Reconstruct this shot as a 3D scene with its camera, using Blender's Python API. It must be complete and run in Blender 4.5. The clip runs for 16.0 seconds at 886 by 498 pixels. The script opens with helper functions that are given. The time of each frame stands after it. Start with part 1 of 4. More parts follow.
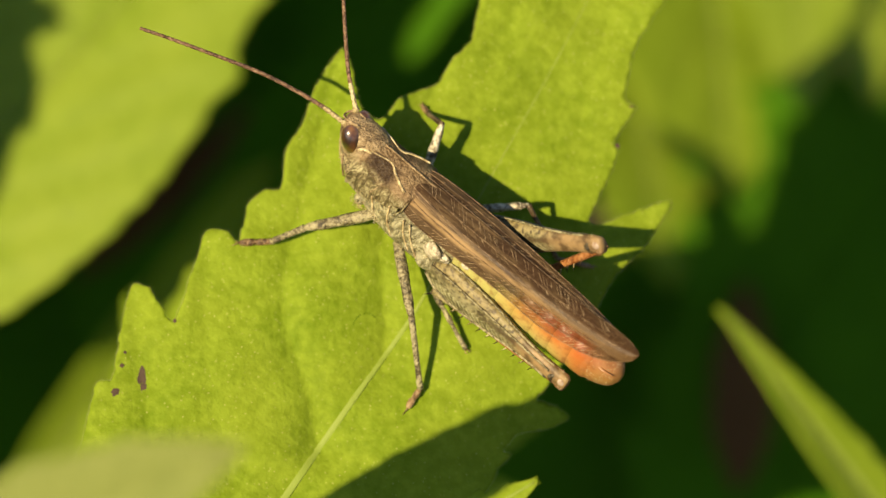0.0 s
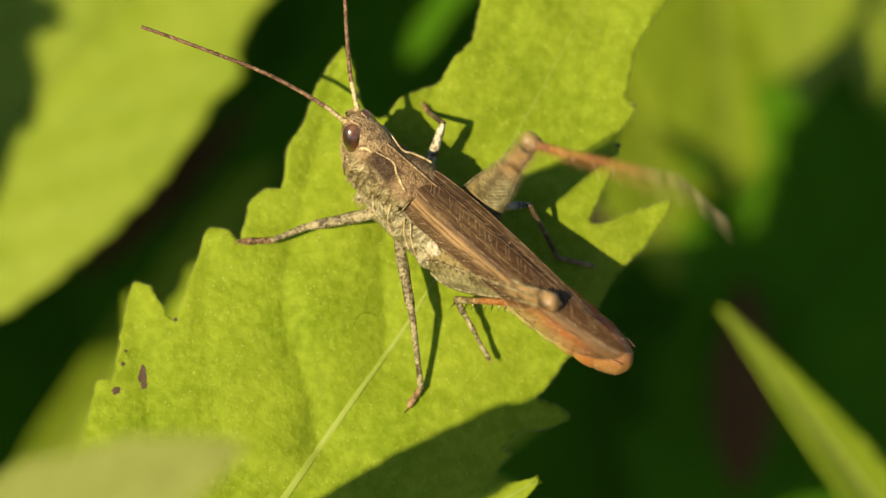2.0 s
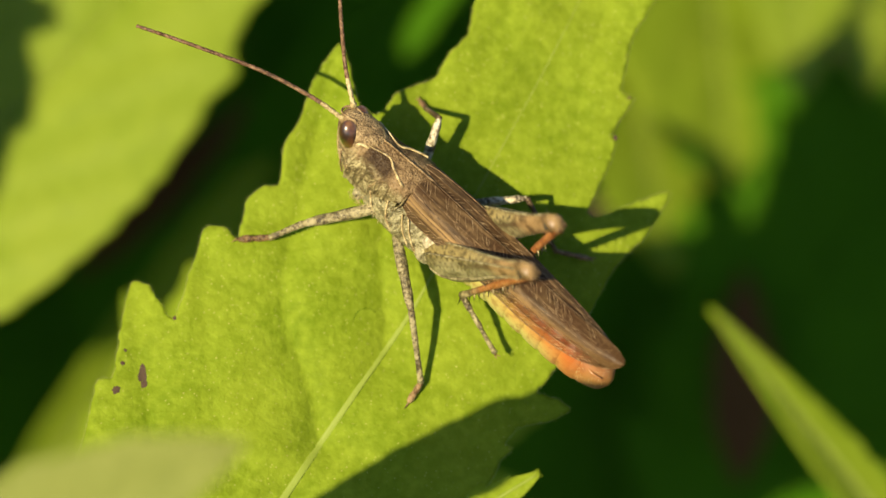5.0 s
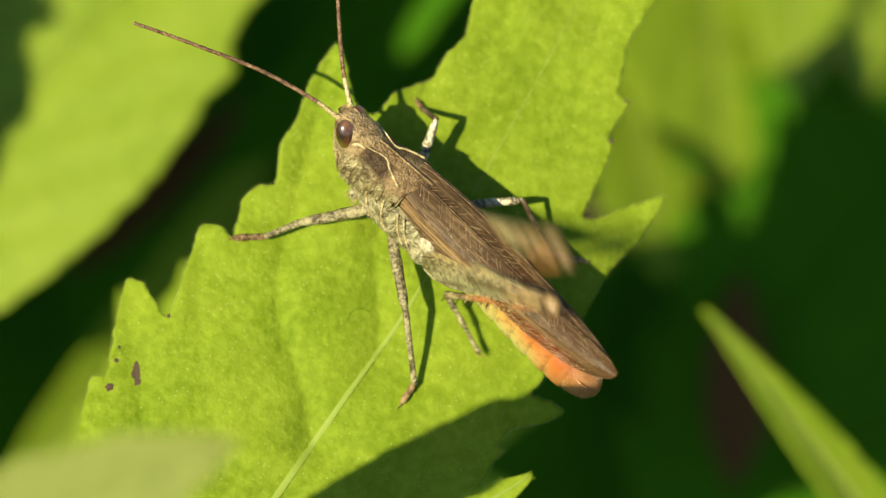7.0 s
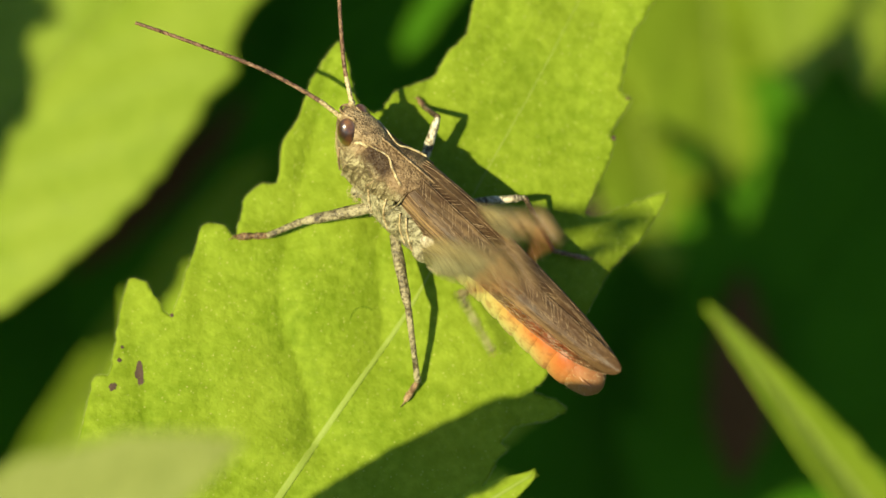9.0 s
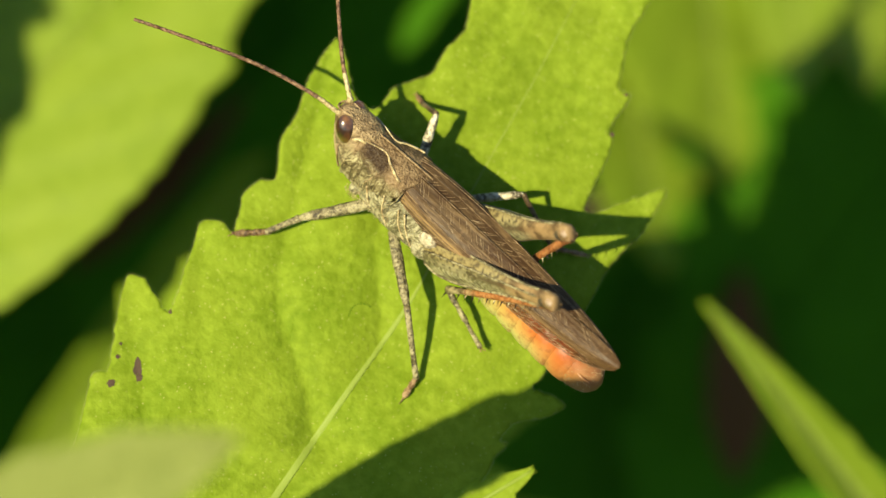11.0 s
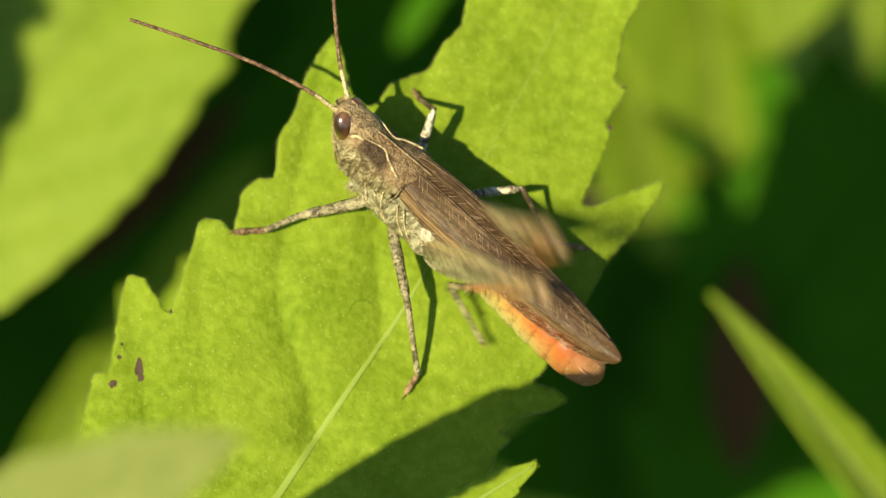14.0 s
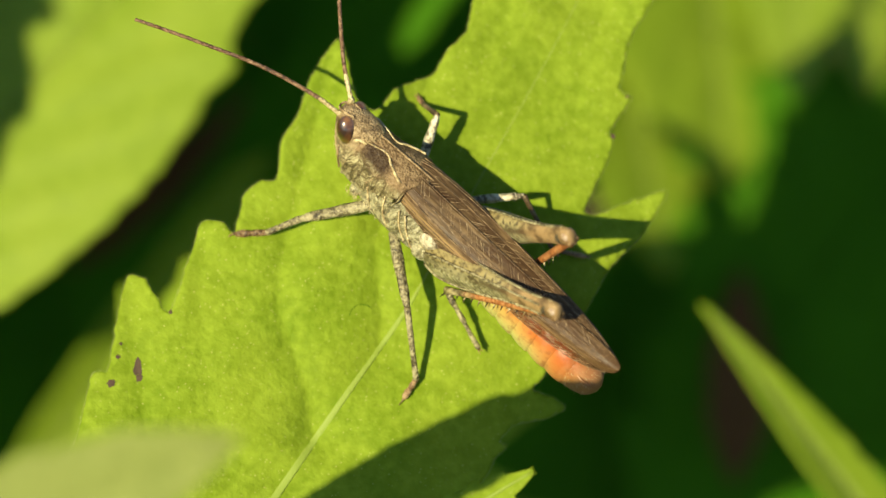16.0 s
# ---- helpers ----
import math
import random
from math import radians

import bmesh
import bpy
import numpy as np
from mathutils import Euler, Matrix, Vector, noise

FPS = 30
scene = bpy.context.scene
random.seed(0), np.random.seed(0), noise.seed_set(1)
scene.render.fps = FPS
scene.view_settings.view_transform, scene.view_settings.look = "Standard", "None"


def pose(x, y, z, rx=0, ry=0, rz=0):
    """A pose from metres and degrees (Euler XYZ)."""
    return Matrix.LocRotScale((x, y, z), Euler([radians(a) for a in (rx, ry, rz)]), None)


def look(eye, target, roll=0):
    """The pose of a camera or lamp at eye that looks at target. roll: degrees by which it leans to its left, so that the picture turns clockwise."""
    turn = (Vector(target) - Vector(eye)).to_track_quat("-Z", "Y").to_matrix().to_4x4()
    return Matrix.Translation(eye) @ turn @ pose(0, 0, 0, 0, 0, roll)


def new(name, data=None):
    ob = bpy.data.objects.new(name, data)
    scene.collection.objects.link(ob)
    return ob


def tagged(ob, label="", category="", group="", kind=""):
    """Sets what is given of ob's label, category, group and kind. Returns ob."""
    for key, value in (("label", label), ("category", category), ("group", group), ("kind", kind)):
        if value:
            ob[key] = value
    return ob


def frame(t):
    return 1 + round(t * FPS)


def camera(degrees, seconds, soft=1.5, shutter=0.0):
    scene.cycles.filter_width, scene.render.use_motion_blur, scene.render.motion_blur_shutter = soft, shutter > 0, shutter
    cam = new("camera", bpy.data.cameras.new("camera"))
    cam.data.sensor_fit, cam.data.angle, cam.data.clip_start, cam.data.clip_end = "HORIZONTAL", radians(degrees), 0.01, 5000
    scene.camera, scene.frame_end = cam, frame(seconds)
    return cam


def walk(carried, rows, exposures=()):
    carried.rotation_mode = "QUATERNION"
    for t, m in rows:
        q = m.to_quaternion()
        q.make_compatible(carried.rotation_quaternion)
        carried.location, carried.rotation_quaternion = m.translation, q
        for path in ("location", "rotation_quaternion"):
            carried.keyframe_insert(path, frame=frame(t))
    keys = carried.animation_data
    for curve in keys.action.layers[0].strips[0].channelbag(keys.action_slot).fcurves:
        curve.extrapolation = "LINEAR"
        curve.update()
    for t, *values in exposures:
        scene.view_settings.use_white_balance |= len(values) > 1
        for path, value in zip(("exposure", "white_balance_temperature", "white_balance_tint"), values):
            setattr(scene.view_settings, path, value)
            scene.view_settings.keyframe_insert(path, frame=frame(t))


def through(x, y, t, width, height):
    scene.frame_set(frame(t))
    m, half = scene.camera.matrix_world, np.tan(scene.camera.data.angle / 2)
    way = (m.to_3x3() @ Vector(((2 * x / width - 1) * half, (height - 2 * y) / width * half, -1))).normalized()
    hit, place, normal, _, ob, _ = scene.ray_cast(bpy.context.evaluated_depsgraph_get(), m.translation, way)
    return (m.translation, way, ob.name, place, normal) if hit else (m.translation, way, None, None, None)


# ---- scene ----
from mathutils import geometry

# ---------------------------------------------------------------- camera
MM = 0.001
STAGE = pose(0, 0, 0.32, 40, 0, 0)          # the plane of sharp focus: x right, y up the slope, z to the lens
FOCUS = 0.300
cam = camera(9.34, 16.0, soft=1.5, shutter=0.6)
cam.data.dof.use_dof = True
cam.data.dof.focus_distance = FOCUS - 0.005
cam.data.dof.aperture_fstop = 22.0


def aim(yaw, pitch, roll):
    """The camera on its stand, turned by small angles in degrees."""
    return STAGE @ Matrix.Translation((0, 0, FOCUS)) @ pose(0, 0, 0, pitch, yaw, roll)


walk(cam, [
    (0, aim(0.0000, 0.0000, 0.000)),
    (0.5, aim(0.0000, -0.0018, 0.019)),
    (1, aim(0.0001, -0.0010, 0.127)),
    (1.5, aim(-0.0019, -0.0010, 0.129)),
    (2, aim(0.0105, -0.0090, 0.097)),
    (2.5, aim(0.0048, -0.0211, -0.238)),
    (3, aim(0.0119, -0.0149, -0.101)),
    (3.5, aim(0.0025, -0.0378, -0.462)),
    (4, aim(-0.0078, -0.0673, -0.712)),
    (6.5, aim(-0.0461, -0.0535, -0.231)),
    (7, aim(-0.0609, -0.0531, -0.008)),
    (7.5, aim(-0.0370, -0.0681, -0.381)),
    (8, aim(-0.0379, -0.0702, -0.383)),
    (8.5, aim(-0.0390, -0.0695, -0.341)),
    (9, aim(-0.0349, -0.0740, -0.310)),
    (11.5, aim(-0.0532, -0.1135, -0.292)),
    (12, aim(-0.0532, -0.1135, -0.292)),
    (12.5, aim(-0.0532, -0.1135, -0.292)),
    (13, aim(-0.0532, -0.1143, -0.280)),
    (13.5, aim(-0.0582, -0.1101, -0.343)),
    (14, aim(-0.0579, -0.1569, -1.187)),
    (14.5, aim(-0.0513, -0.1291, -0.519)),
    (15, aim(-0.0469, -0.0952, 0.019)),
    (15.5, aim(-0.0449, -0.0957, -0.012)),
    (16, aim(-0.0460, -0.0982, -0.107)),
], exposures=[(0.0, 0.62, 6500, 10), (4.2, 0.62, 6500, 10), (6.6, 0.77, 6000, -1), (9.2, 0.77, 6000, -1), (16.0, 0.77, 6000, -1)])

# ---------------------------------------------------------------- light
TO_SUN = (STAGE.to_3x3() @ Vector((-0.50, -0.03, 1.0))).normalized()
world = bpy.data.worlds.new("sky")
scene.world = world
world.use_nodes = True
wn = world.node_tree.nodes
sky = wn.new("ShaderNodeTexSky")
sky.sky_type, sky.sun_disc = "NISHITA", False
sky.dust_density, sky.ozone_density = 0.6, 0.8
sky.sun_elevation = math.asin(TO_SUN.z)
sky.sun_rotation = math.atan2(TO_SUN.x, TO_SUN.y)
wn["Background"].inputs["Strength"].default_value = 0.062
world.node_tree.links.new(sky.outputs["Color"], wn["Background"].inputs["Color"])
sun = new("sun", bpy.data.lights.new("sun", "SUN"))
sun.data.energy, sun.data.angle, sun.data.color = 5.0, radians(0.55), (1.0, 0.775, 0.465)
sun.matrix_world = look(TO_SUN * 3, (0, 0, 0))


# ---------------------------------------------------------------- materials
class Nodes:
    """A small builder for one node material."""

    def __init__(self, name):
        self.mat = bpy.data.materials.new(name)
        self.mat.use_nodes = True
        self.tree = self.mat.node_tree
        self.bsdf = self.tree.nodes["Principled BSDF"]
        self.out = self.tree.nodes["Material Output"]
        self.coord = self.add("ShaderNodeTexCoord").outputs["Object"]

    def add(self, kind):
        return self.tree.nodes.new(kind)

    def link(self, a, b):
        self.tree.links.new(a, b)

    def put(self, socket, value):
        if isinstance(value, bpy.types.NodeSocket):
            self.link(value, socket)
        elif isinstance(value, (tuple, list)) and len(value) == 3 and socket.type == "RGBA":
            socket.default_value = (*value, 1)
        else:
            socket.default_value = value

    def mapped(self, scale=(1, 1, 1), turn=(0, 0, 0)):
        n = self.add("ShaderNodeMapping")
        self.link(self.coord, n.inputs["Vector"])
        n.inputs["Scale"].default_value = scale
        n.inputs["Rotation"].default_value = [radians(a) for a in turn]
        return n.outputs["Vector"]

    def noise(self, scale, detail=3, vector=None, rough=0.55, warp=0.0):
        n = self.add("ShaderNodeTexNoise")
        self.put(n.inputs["Vector"], vector or self.coord)
        n.inputs["Scale"].default_value = scale
        n.inputs["Detail"].default_value = detail
        n.inputs["Roughness"].default_value = rough
        n.inputs["Distortion"].default_value = warp
        return n.outputs["Fac"]

    def cells(self, scale, vector=None, feature="F1", smooth=False):
        n = self.add("ShaderNodeTexVoronoi")
        n.feature = feature
        self.put(n.inputs["Vector"], vector or self.coord)
        n.inputs["Scale"].default_value = scale
        return n.outputs["Distance"]

    def ramp(self, fac, stops):
        n = self.add("ShaderNodeValToRGB")
        e = n.color_ramp.elements
        while len(e) < len(stops):
            e.new(0.5)
        for k, (at, c) in enumerate(stops):
            e[k].position = at
            e[k].color = (*c, 1) if isinstance(c, (tuple, list)) else (c, c, c, 1)
        self.link(fac, n.inputs["Fac"])
        return n.outputs["Color"]

    def mix(self, fac, a, b, how="MIX"):
        n = self.add("ShaderNodeMix")
        n.data_type, n.blend_type = "RGBA", how
        self.put(n.inputs["Factor"], fac)
        self.put(n.inputs[6], a)
        self.put(n.inputs[7], b)
        return n.outputs[2]

    def axis(self, k):
        n = self.add("ShaderNodeSeparateXYZ")
        self.link(self.coord, n.inputs[0])
        return n.outputs[k]

    def span(self, value, lo, hi, to_lo=0.0, to_hi=1.0):
        n = self.add("ShaderNodeMapRange")
        self.put(n.inputs["Value"], value)
        for key, v in (("From Min", lo), ("From Max", hi), ("To Min", to_lo), ("To Max", to_hi)):
            n.inputs[key].default_value = v
        return n.outputs["Result"]

    def math(self, how, a, b=0.0):
        n = self.add("ShaderNodeMath")
        n.operation = how
        self.put(n.inputs[0], a)
        self.put(n.inputs[1], b)
        return n.outputs[0]

    def bump(self, height, distance, strength=1.0, normal=None):
        n = self.add("ShaderNodeBump")
        n.inputs["Strength"].default_value = strength
        n.inputs["Distance"].default_value = distance
        self.put(n.inputs["Height"], height)
        if normal is not None:
            self.link(normal, n.inputs["Normal"])
        return n.outputs["Normal"]

    def done(self, colour, rough=0.6, normal=None, gloss=0.5, through=0.0, through_colour=None, alpha=None):
        b = self.bsdf
        self.put(b.inputs["Base Color"], colour)
        self.put(b.inputs["Roughness"], rough)
        self.put(b.inputs["Specular IOR Level"], gloss)
        if normal is not None:
            self.link(normal, b.inputs["Normal"])
        if alpha is not None:
            self.put(b.inputs["Alpha"], alpha)
        if through:
            t = self.add("ShaderNodeBsdfTranslucent")
            self.put(t.inputs["Color"], through_colour if through_colour is not None else colour)
            m = self.add("ShaderNodeMixShader")
            m.inputs[0].default_value = through
            self.link(b.outputs[0], m.inputs[1])
            self.link(t.outputs[0], m.inputs[2])
            self.link(m.outputs[0], self.out.inputs["Surface"])
        return self.mat


def leaf_material(name, young, old, vein=0.0, through=0.25, fuzz=0.4, speck=0.0, gloss=0.12):
    n = Nodes(name)
    big = n.noise(170, 3, warp=0.6)
    fine = n.noise(1500, 3)
    grain = n.cells(2600)
    col = n.mix(n.ramp(big, [(0.26, 0.0), (0.74, 1.0)]), old, young)
    col = n.mix(n.ramp(fine, [(0.38, 0.0), (0.68, 0.5)]), col, [min(1, c * 1.35 + 0.01) for c in young])
    col = n.mix(n.ramp(grain, [(0.0, 0.25), (0.30, 0.0)]), col, [c * 0.6 for c in old])
    hair = n.math("MULTIPLY", n.ramp(n.cells(3300), [(0.0, min(1.0, fuzz * 2.4)), (0.20, 0.0)]), n.ramp(n.noise(1100, 2), [(0.38, 0.2), (0.56, 1.0)]))
    col = n.mix(hair, col, (0.72, 0.70, 0.24))
    if speck:
        col = n.mix(n.ramp(n.noise(420, 2), [(0.735, 0.0), (0.76, speck)]), col, (0.12, 0.07, 0.05))
    nor = n.bump(n.noise(420, 3), 0.0006, 0.22)
    nor = n.bump(n.noise(2600, 2), 0.00012, 0.7, nor)
    return n.done(col, n.span(fine, 0.3, 0.7, 0.48, 0.66), nor, gloss, through, (young[0] * 0.55, young[1] * 0.95, young[2] * 0.4))


LEAF = leaf_material("fresh_leaf", (0.255, 0.345, 0.023), (0.167, 0.260, 0.011), through=0.30, fuzz=0.28, gloss=0.04)
LEAF_FAR = leaf_material("leaf_behind", (0.235, 0.330, 0.022), (0.150, 0.245, 0.010), through=0.28, fuzz=0.0, gloss=0.03)
LEAF_SHEEN = leaf_material("silky_leaf_behind", (0.275, 0.375, 0.030), (0.190, 0.295, 0.013), through=0.36, fuzz=0.0, gloss=0.26)
# darkened leaf copy: shade put into the colour; also serves the dark fibre
LEAF_SHADE_AND_FIBRE = leaf_material("leaf_shade_and_fibre", (0.052, 0.150, 0.004), (0.034, 0.104, 0.003), through=0.12, fuzz=0.0, gloss=0.0)
LEAF_PALE = leaf_material("pale_downy_leaf", (0.250, 0.295, 0.070), (0.195, 0.245, 0.050), through=0.25, fuzz=0.5, gloss=0.2)


def vein_material():
    n = Nodes("pale_vein")
    return n.done(n.mix(n.noise(900, 2), (0.235, 0.325, 0.032), (0.265, 0.350, 0.052)), 0.6, n.bump(n.noise(1800, 2), 0.0001, 0.4), 0.4, 0.15)


VEIN = vein_material()


def down_material():
    n = Nodes("white_down")
    return n.done(n.mix(n.noise(1500, 2), (0.33, 0.40, 0.10), (0.48, 0.54, 0.22)), 0.6, None, 0.3, 0.3)


DOWN = down_material()


def spot_material():
    n = Nodes("brown_blotch")
    return n.done(n.mix(n.noise(2500, 3), (0.030, 0.018, 0.010), (0.085, 0.052, 0.028)), 0.8)


BLOTCH = spot_material()


def soil_material():
    n = Nodes("dark_soil")
    col = n.mix(n.noise(60, 5), (0.020, 0.014, 0.008), (0.050, 0.036, 0.018))
    return n.done(col, 0.95, n.bump(n.noise(300, 4), 0.004, 0.8), 0.2)


SOIL = soil_material()


def dry_material():
    n = Nodes("dry_brown_leaf")
    col = n.mix(n.noise(220, 4), (0.075, 0.034, 0.010), (0.15, 0.080, 0.026))
    return n.done(col, 0.8, n.bump(n.noise(700, 3), 0.0004, 0.6), 0.1, 0.15)


DRY = dry_material()


def chitin(name, dark, mid, pale, scale=1.0, rough=0.5, stretch=(1, 1, 1), pits=0.7, tint=None, gloss=0.45, net=0.0):
    """Mottled insect shell: blotches, grain, pale crooked ridges and pitted relief."""
    n = Nodes(name)
    v = n.mapped(stretch)
    blot = n.noise(800 * scale, 4, v, 0.65, 0.8)
    grain = n.noise(4200 * scale, 3, v, 0.7)
    col = n.ramp(blot, [(0.39, dark), (0.50, mid), (0.62, pale)])
    col = n.mix(n.ramp(grain, [(0.50, 0.0), (0.66, 0.85)]), col, pale)
    col = n.mix(n.ramp(grain, [(0.34, 0.9), (0.48, 0.0)]), col, dark)
    nor = n.bump(n.cells(5200 * scale, v), 0.00008, pits)
    nor = n.bump(blot, 0.00025, 0.6, nor)
    if net:
        warp = n.add("ShaderNodeVectorMath")
        warp.operation = "MULTIPLY_ADD"
        swirl = n.add("ShaderNodeTexNoise")
        swirl.inputs["Scale"].default_value = 1500
        n.link(v, swirl.inputs["Vector"])
        n.link(swirl.outputs["Color"], warp.inputs[0])
        warp.inputs[1].default_value = (0.0009, 0.0009, 0.0009)
        n.link(v, warp.inputs[2])
        edge = n.cells(3400 * scale, warp.outputs[0], "DISTANCE_TO_EDGE")
        ridge = n.ramp(edge, [(0.03, 1.0), (0.13, 0.0)])
        col = n.mix(n.math("MULTIPLY", ridge, net), col, pale)
        nor = n.bump(ridge, 0.00005, 0.6, nor)
    if tint:
        col = tint(n, col)
    return n.done(col, n.span(grain, 0.3, 0.7, rough - 0.1, rough + 0.15), nor, gloss)


HEAD = chitin("head_shell", (0.100, 0.064, 0.028), (0.250, 0.172, 0.082), (0.38, 0.285, 0.150), scale=1.6)


def face_tint(n, col):
    low = n.span(n.axis(2), 0.0024, 0.0037, 1.0, 0.0)
    hair = n.ramp(n.noise(1900, 4, n.mapped((1, 1, 0.45)), 0.7, 1.8), [(0.40, (0.052, 0.044, 0.018)), (0.50, (0.190, 0.165, 0.078)), (0.59, (0.47, 0.44, 0.25))])
    return n.mix(n.math("MULTIPLY", low, 0.8), col, hair)


FACE = chitin("face_shell", (0.100, 0.066, 0.029), (0.250, 0.175, 0.082), (0.38, 0.290, 0.155), scale=1.6, tint=face_tint, net=0.1)


def crooked_tint(n, col):
    hair = n.ramp(n.noise(1700, 4, n.mapped((1, 1, 0.5)), 0.7, 2.2), [(0.40, (0.050, 0.044, 0.020)), (0.50, (0.175, 0.160, 0.082)), (0.59, (0.48, 0.46, 0.29))])
    return n.mix(0.6, col, hair)


PLEURA = chitin("thorax_shell", (0.062, 0.054, 0.022), (0.195, 0.175, 0.078), (0.48, 0.46, 0.26), scale=1.0, net=0.4, tint=crooked_tint)


def flank_tint(n, col):
    z, x = n.axis(2), n.axis(0)
    low = n.span(n.math("ADD", z, n.math("MULTIPLY", n.noise(1300, 3), 0.0008)), 0.0040, 0.0034)
    hair = n.ramp(n.noise(1900, 4, n.mapped((1, 1, 0.45)), 0.7, 1.8), [(0.40, (0.052, 0.044, 0.018)), (0.50, (0.190, 0.165, 0.078)), (0.59, (0.47, 0.44, 0.25))])
    col = n.mix(n.math("MULTIPLY", low, 0.85), col, hair)
    patch = n.math("MULTIPLY", n.span(z, 0.0032, 0.0036), n.span(z, 0.00420, 0.00414))
    patch = n.math("MULTIPLY", patch, n.math("MULTIPLY", n.span(x, -0.0041, -0.0036), n.span(x, -0.0018, -0.0024)))
    patch = n.math("MULTIPLY", patch, n.span(n.math("ABSOLUTE", n.axis(1)), 0.00050, 0.00058))
    return n.mix(n.math("MULTIPLY", patch, 0.80), col, (0.018, 0.009, 0.004))


DISC = chitin("pronotum_shell", (0.092, 0.058, 0.027), (0.182, 0.124, 0.060), (0.275, 0.198, 0.104), scale=1.6, tint=flank_tint, gloss=0.22)
CREAM = chitin("cream_ridge", (0.26, 0.19, 0.085), (0.50, 0.41, 0.20), (0.68, 0.60, 0.37))
WHITE = chitin("white_knob", (0.20, 0.17, 0.11), (0.48, 0.43, 0.29), (0.68, 0.63, 0.47), scale=0.8)
LEG = chitin("leg_shell", (0.036, 0.029, 0.014), (0.150, 0.128, 0.060), (0.36, 0.33, 0.18), scale=1.3)
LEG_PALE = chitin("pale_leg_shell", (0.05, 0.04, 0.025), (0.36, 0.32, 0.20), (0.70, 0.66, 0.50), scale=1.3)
# darker copy of the leg shell, with the far side's shade in its colour
LEG_SHADE = chitin("shaded_leg_shell", (0.030, 0.018, 0.010), (0.085, 0.055, 0.026), (0.20, 0.15, 0.08), scale=1.3)
FOOT = chitin("foot_shell", (0.065, 0.036, 0.014), (0.19, 0.112, 0.046), (0.34, 0.24, 0.115), scale=1.4)


def shin_tint(n, col):
    end = n.ramp(n.noise(1600, 3), [(0.40, (0.050, 0.036, 0.016)), (0.60, (0.36, 0.31, 0.15))])
    return n.mix(n.span(n.axis(0), 0.0062, 0.0078), col, end)


SHIN = chitin("orange_shin", (0.12, 0.042, 0.010), (0.26, 0.095, 0.022), (0.38, 0.18, 0.060), scale=1.2, tint=shin_tint)
FEELER = chitin("antenna_shell", (0.050, 0.024, 0.012), (0.120, 0.062, 0.030), (0.25, 0.155, 0.085), scale=1.5)
FEELER_BASE = chitin("antenna_base", (0.20, 0.15, 0.06), (0.36, 0.29, 0.13), (0.52, 0.45, 0.25), scale=1.5)
SPINE = chitin("dark_spine", (0.012, 0.010, 0.008), (0.03, 0.02, 0.015), (0.06, 0.04, 0.02))


def eye_material():
    n = Nodes("brown_eye")
    col = n.ramp(n.noise(1400, 3, n.mapped((1, 1, 0.35))), [(0.40, (0.022, 0.009, 0.004)), (0.52, (0.085, 0.034, 0.010)), (0.64, (0.230, 0.110, 0.036))])
    n.bsdf.inputs["Coat Weight"].default_value = 1.0
    n.bsdf.inputs["Coat Roughness"].default_value = 0.17
    return n.done(col, 0.34, None, 1.0)


EYE = eye_material()


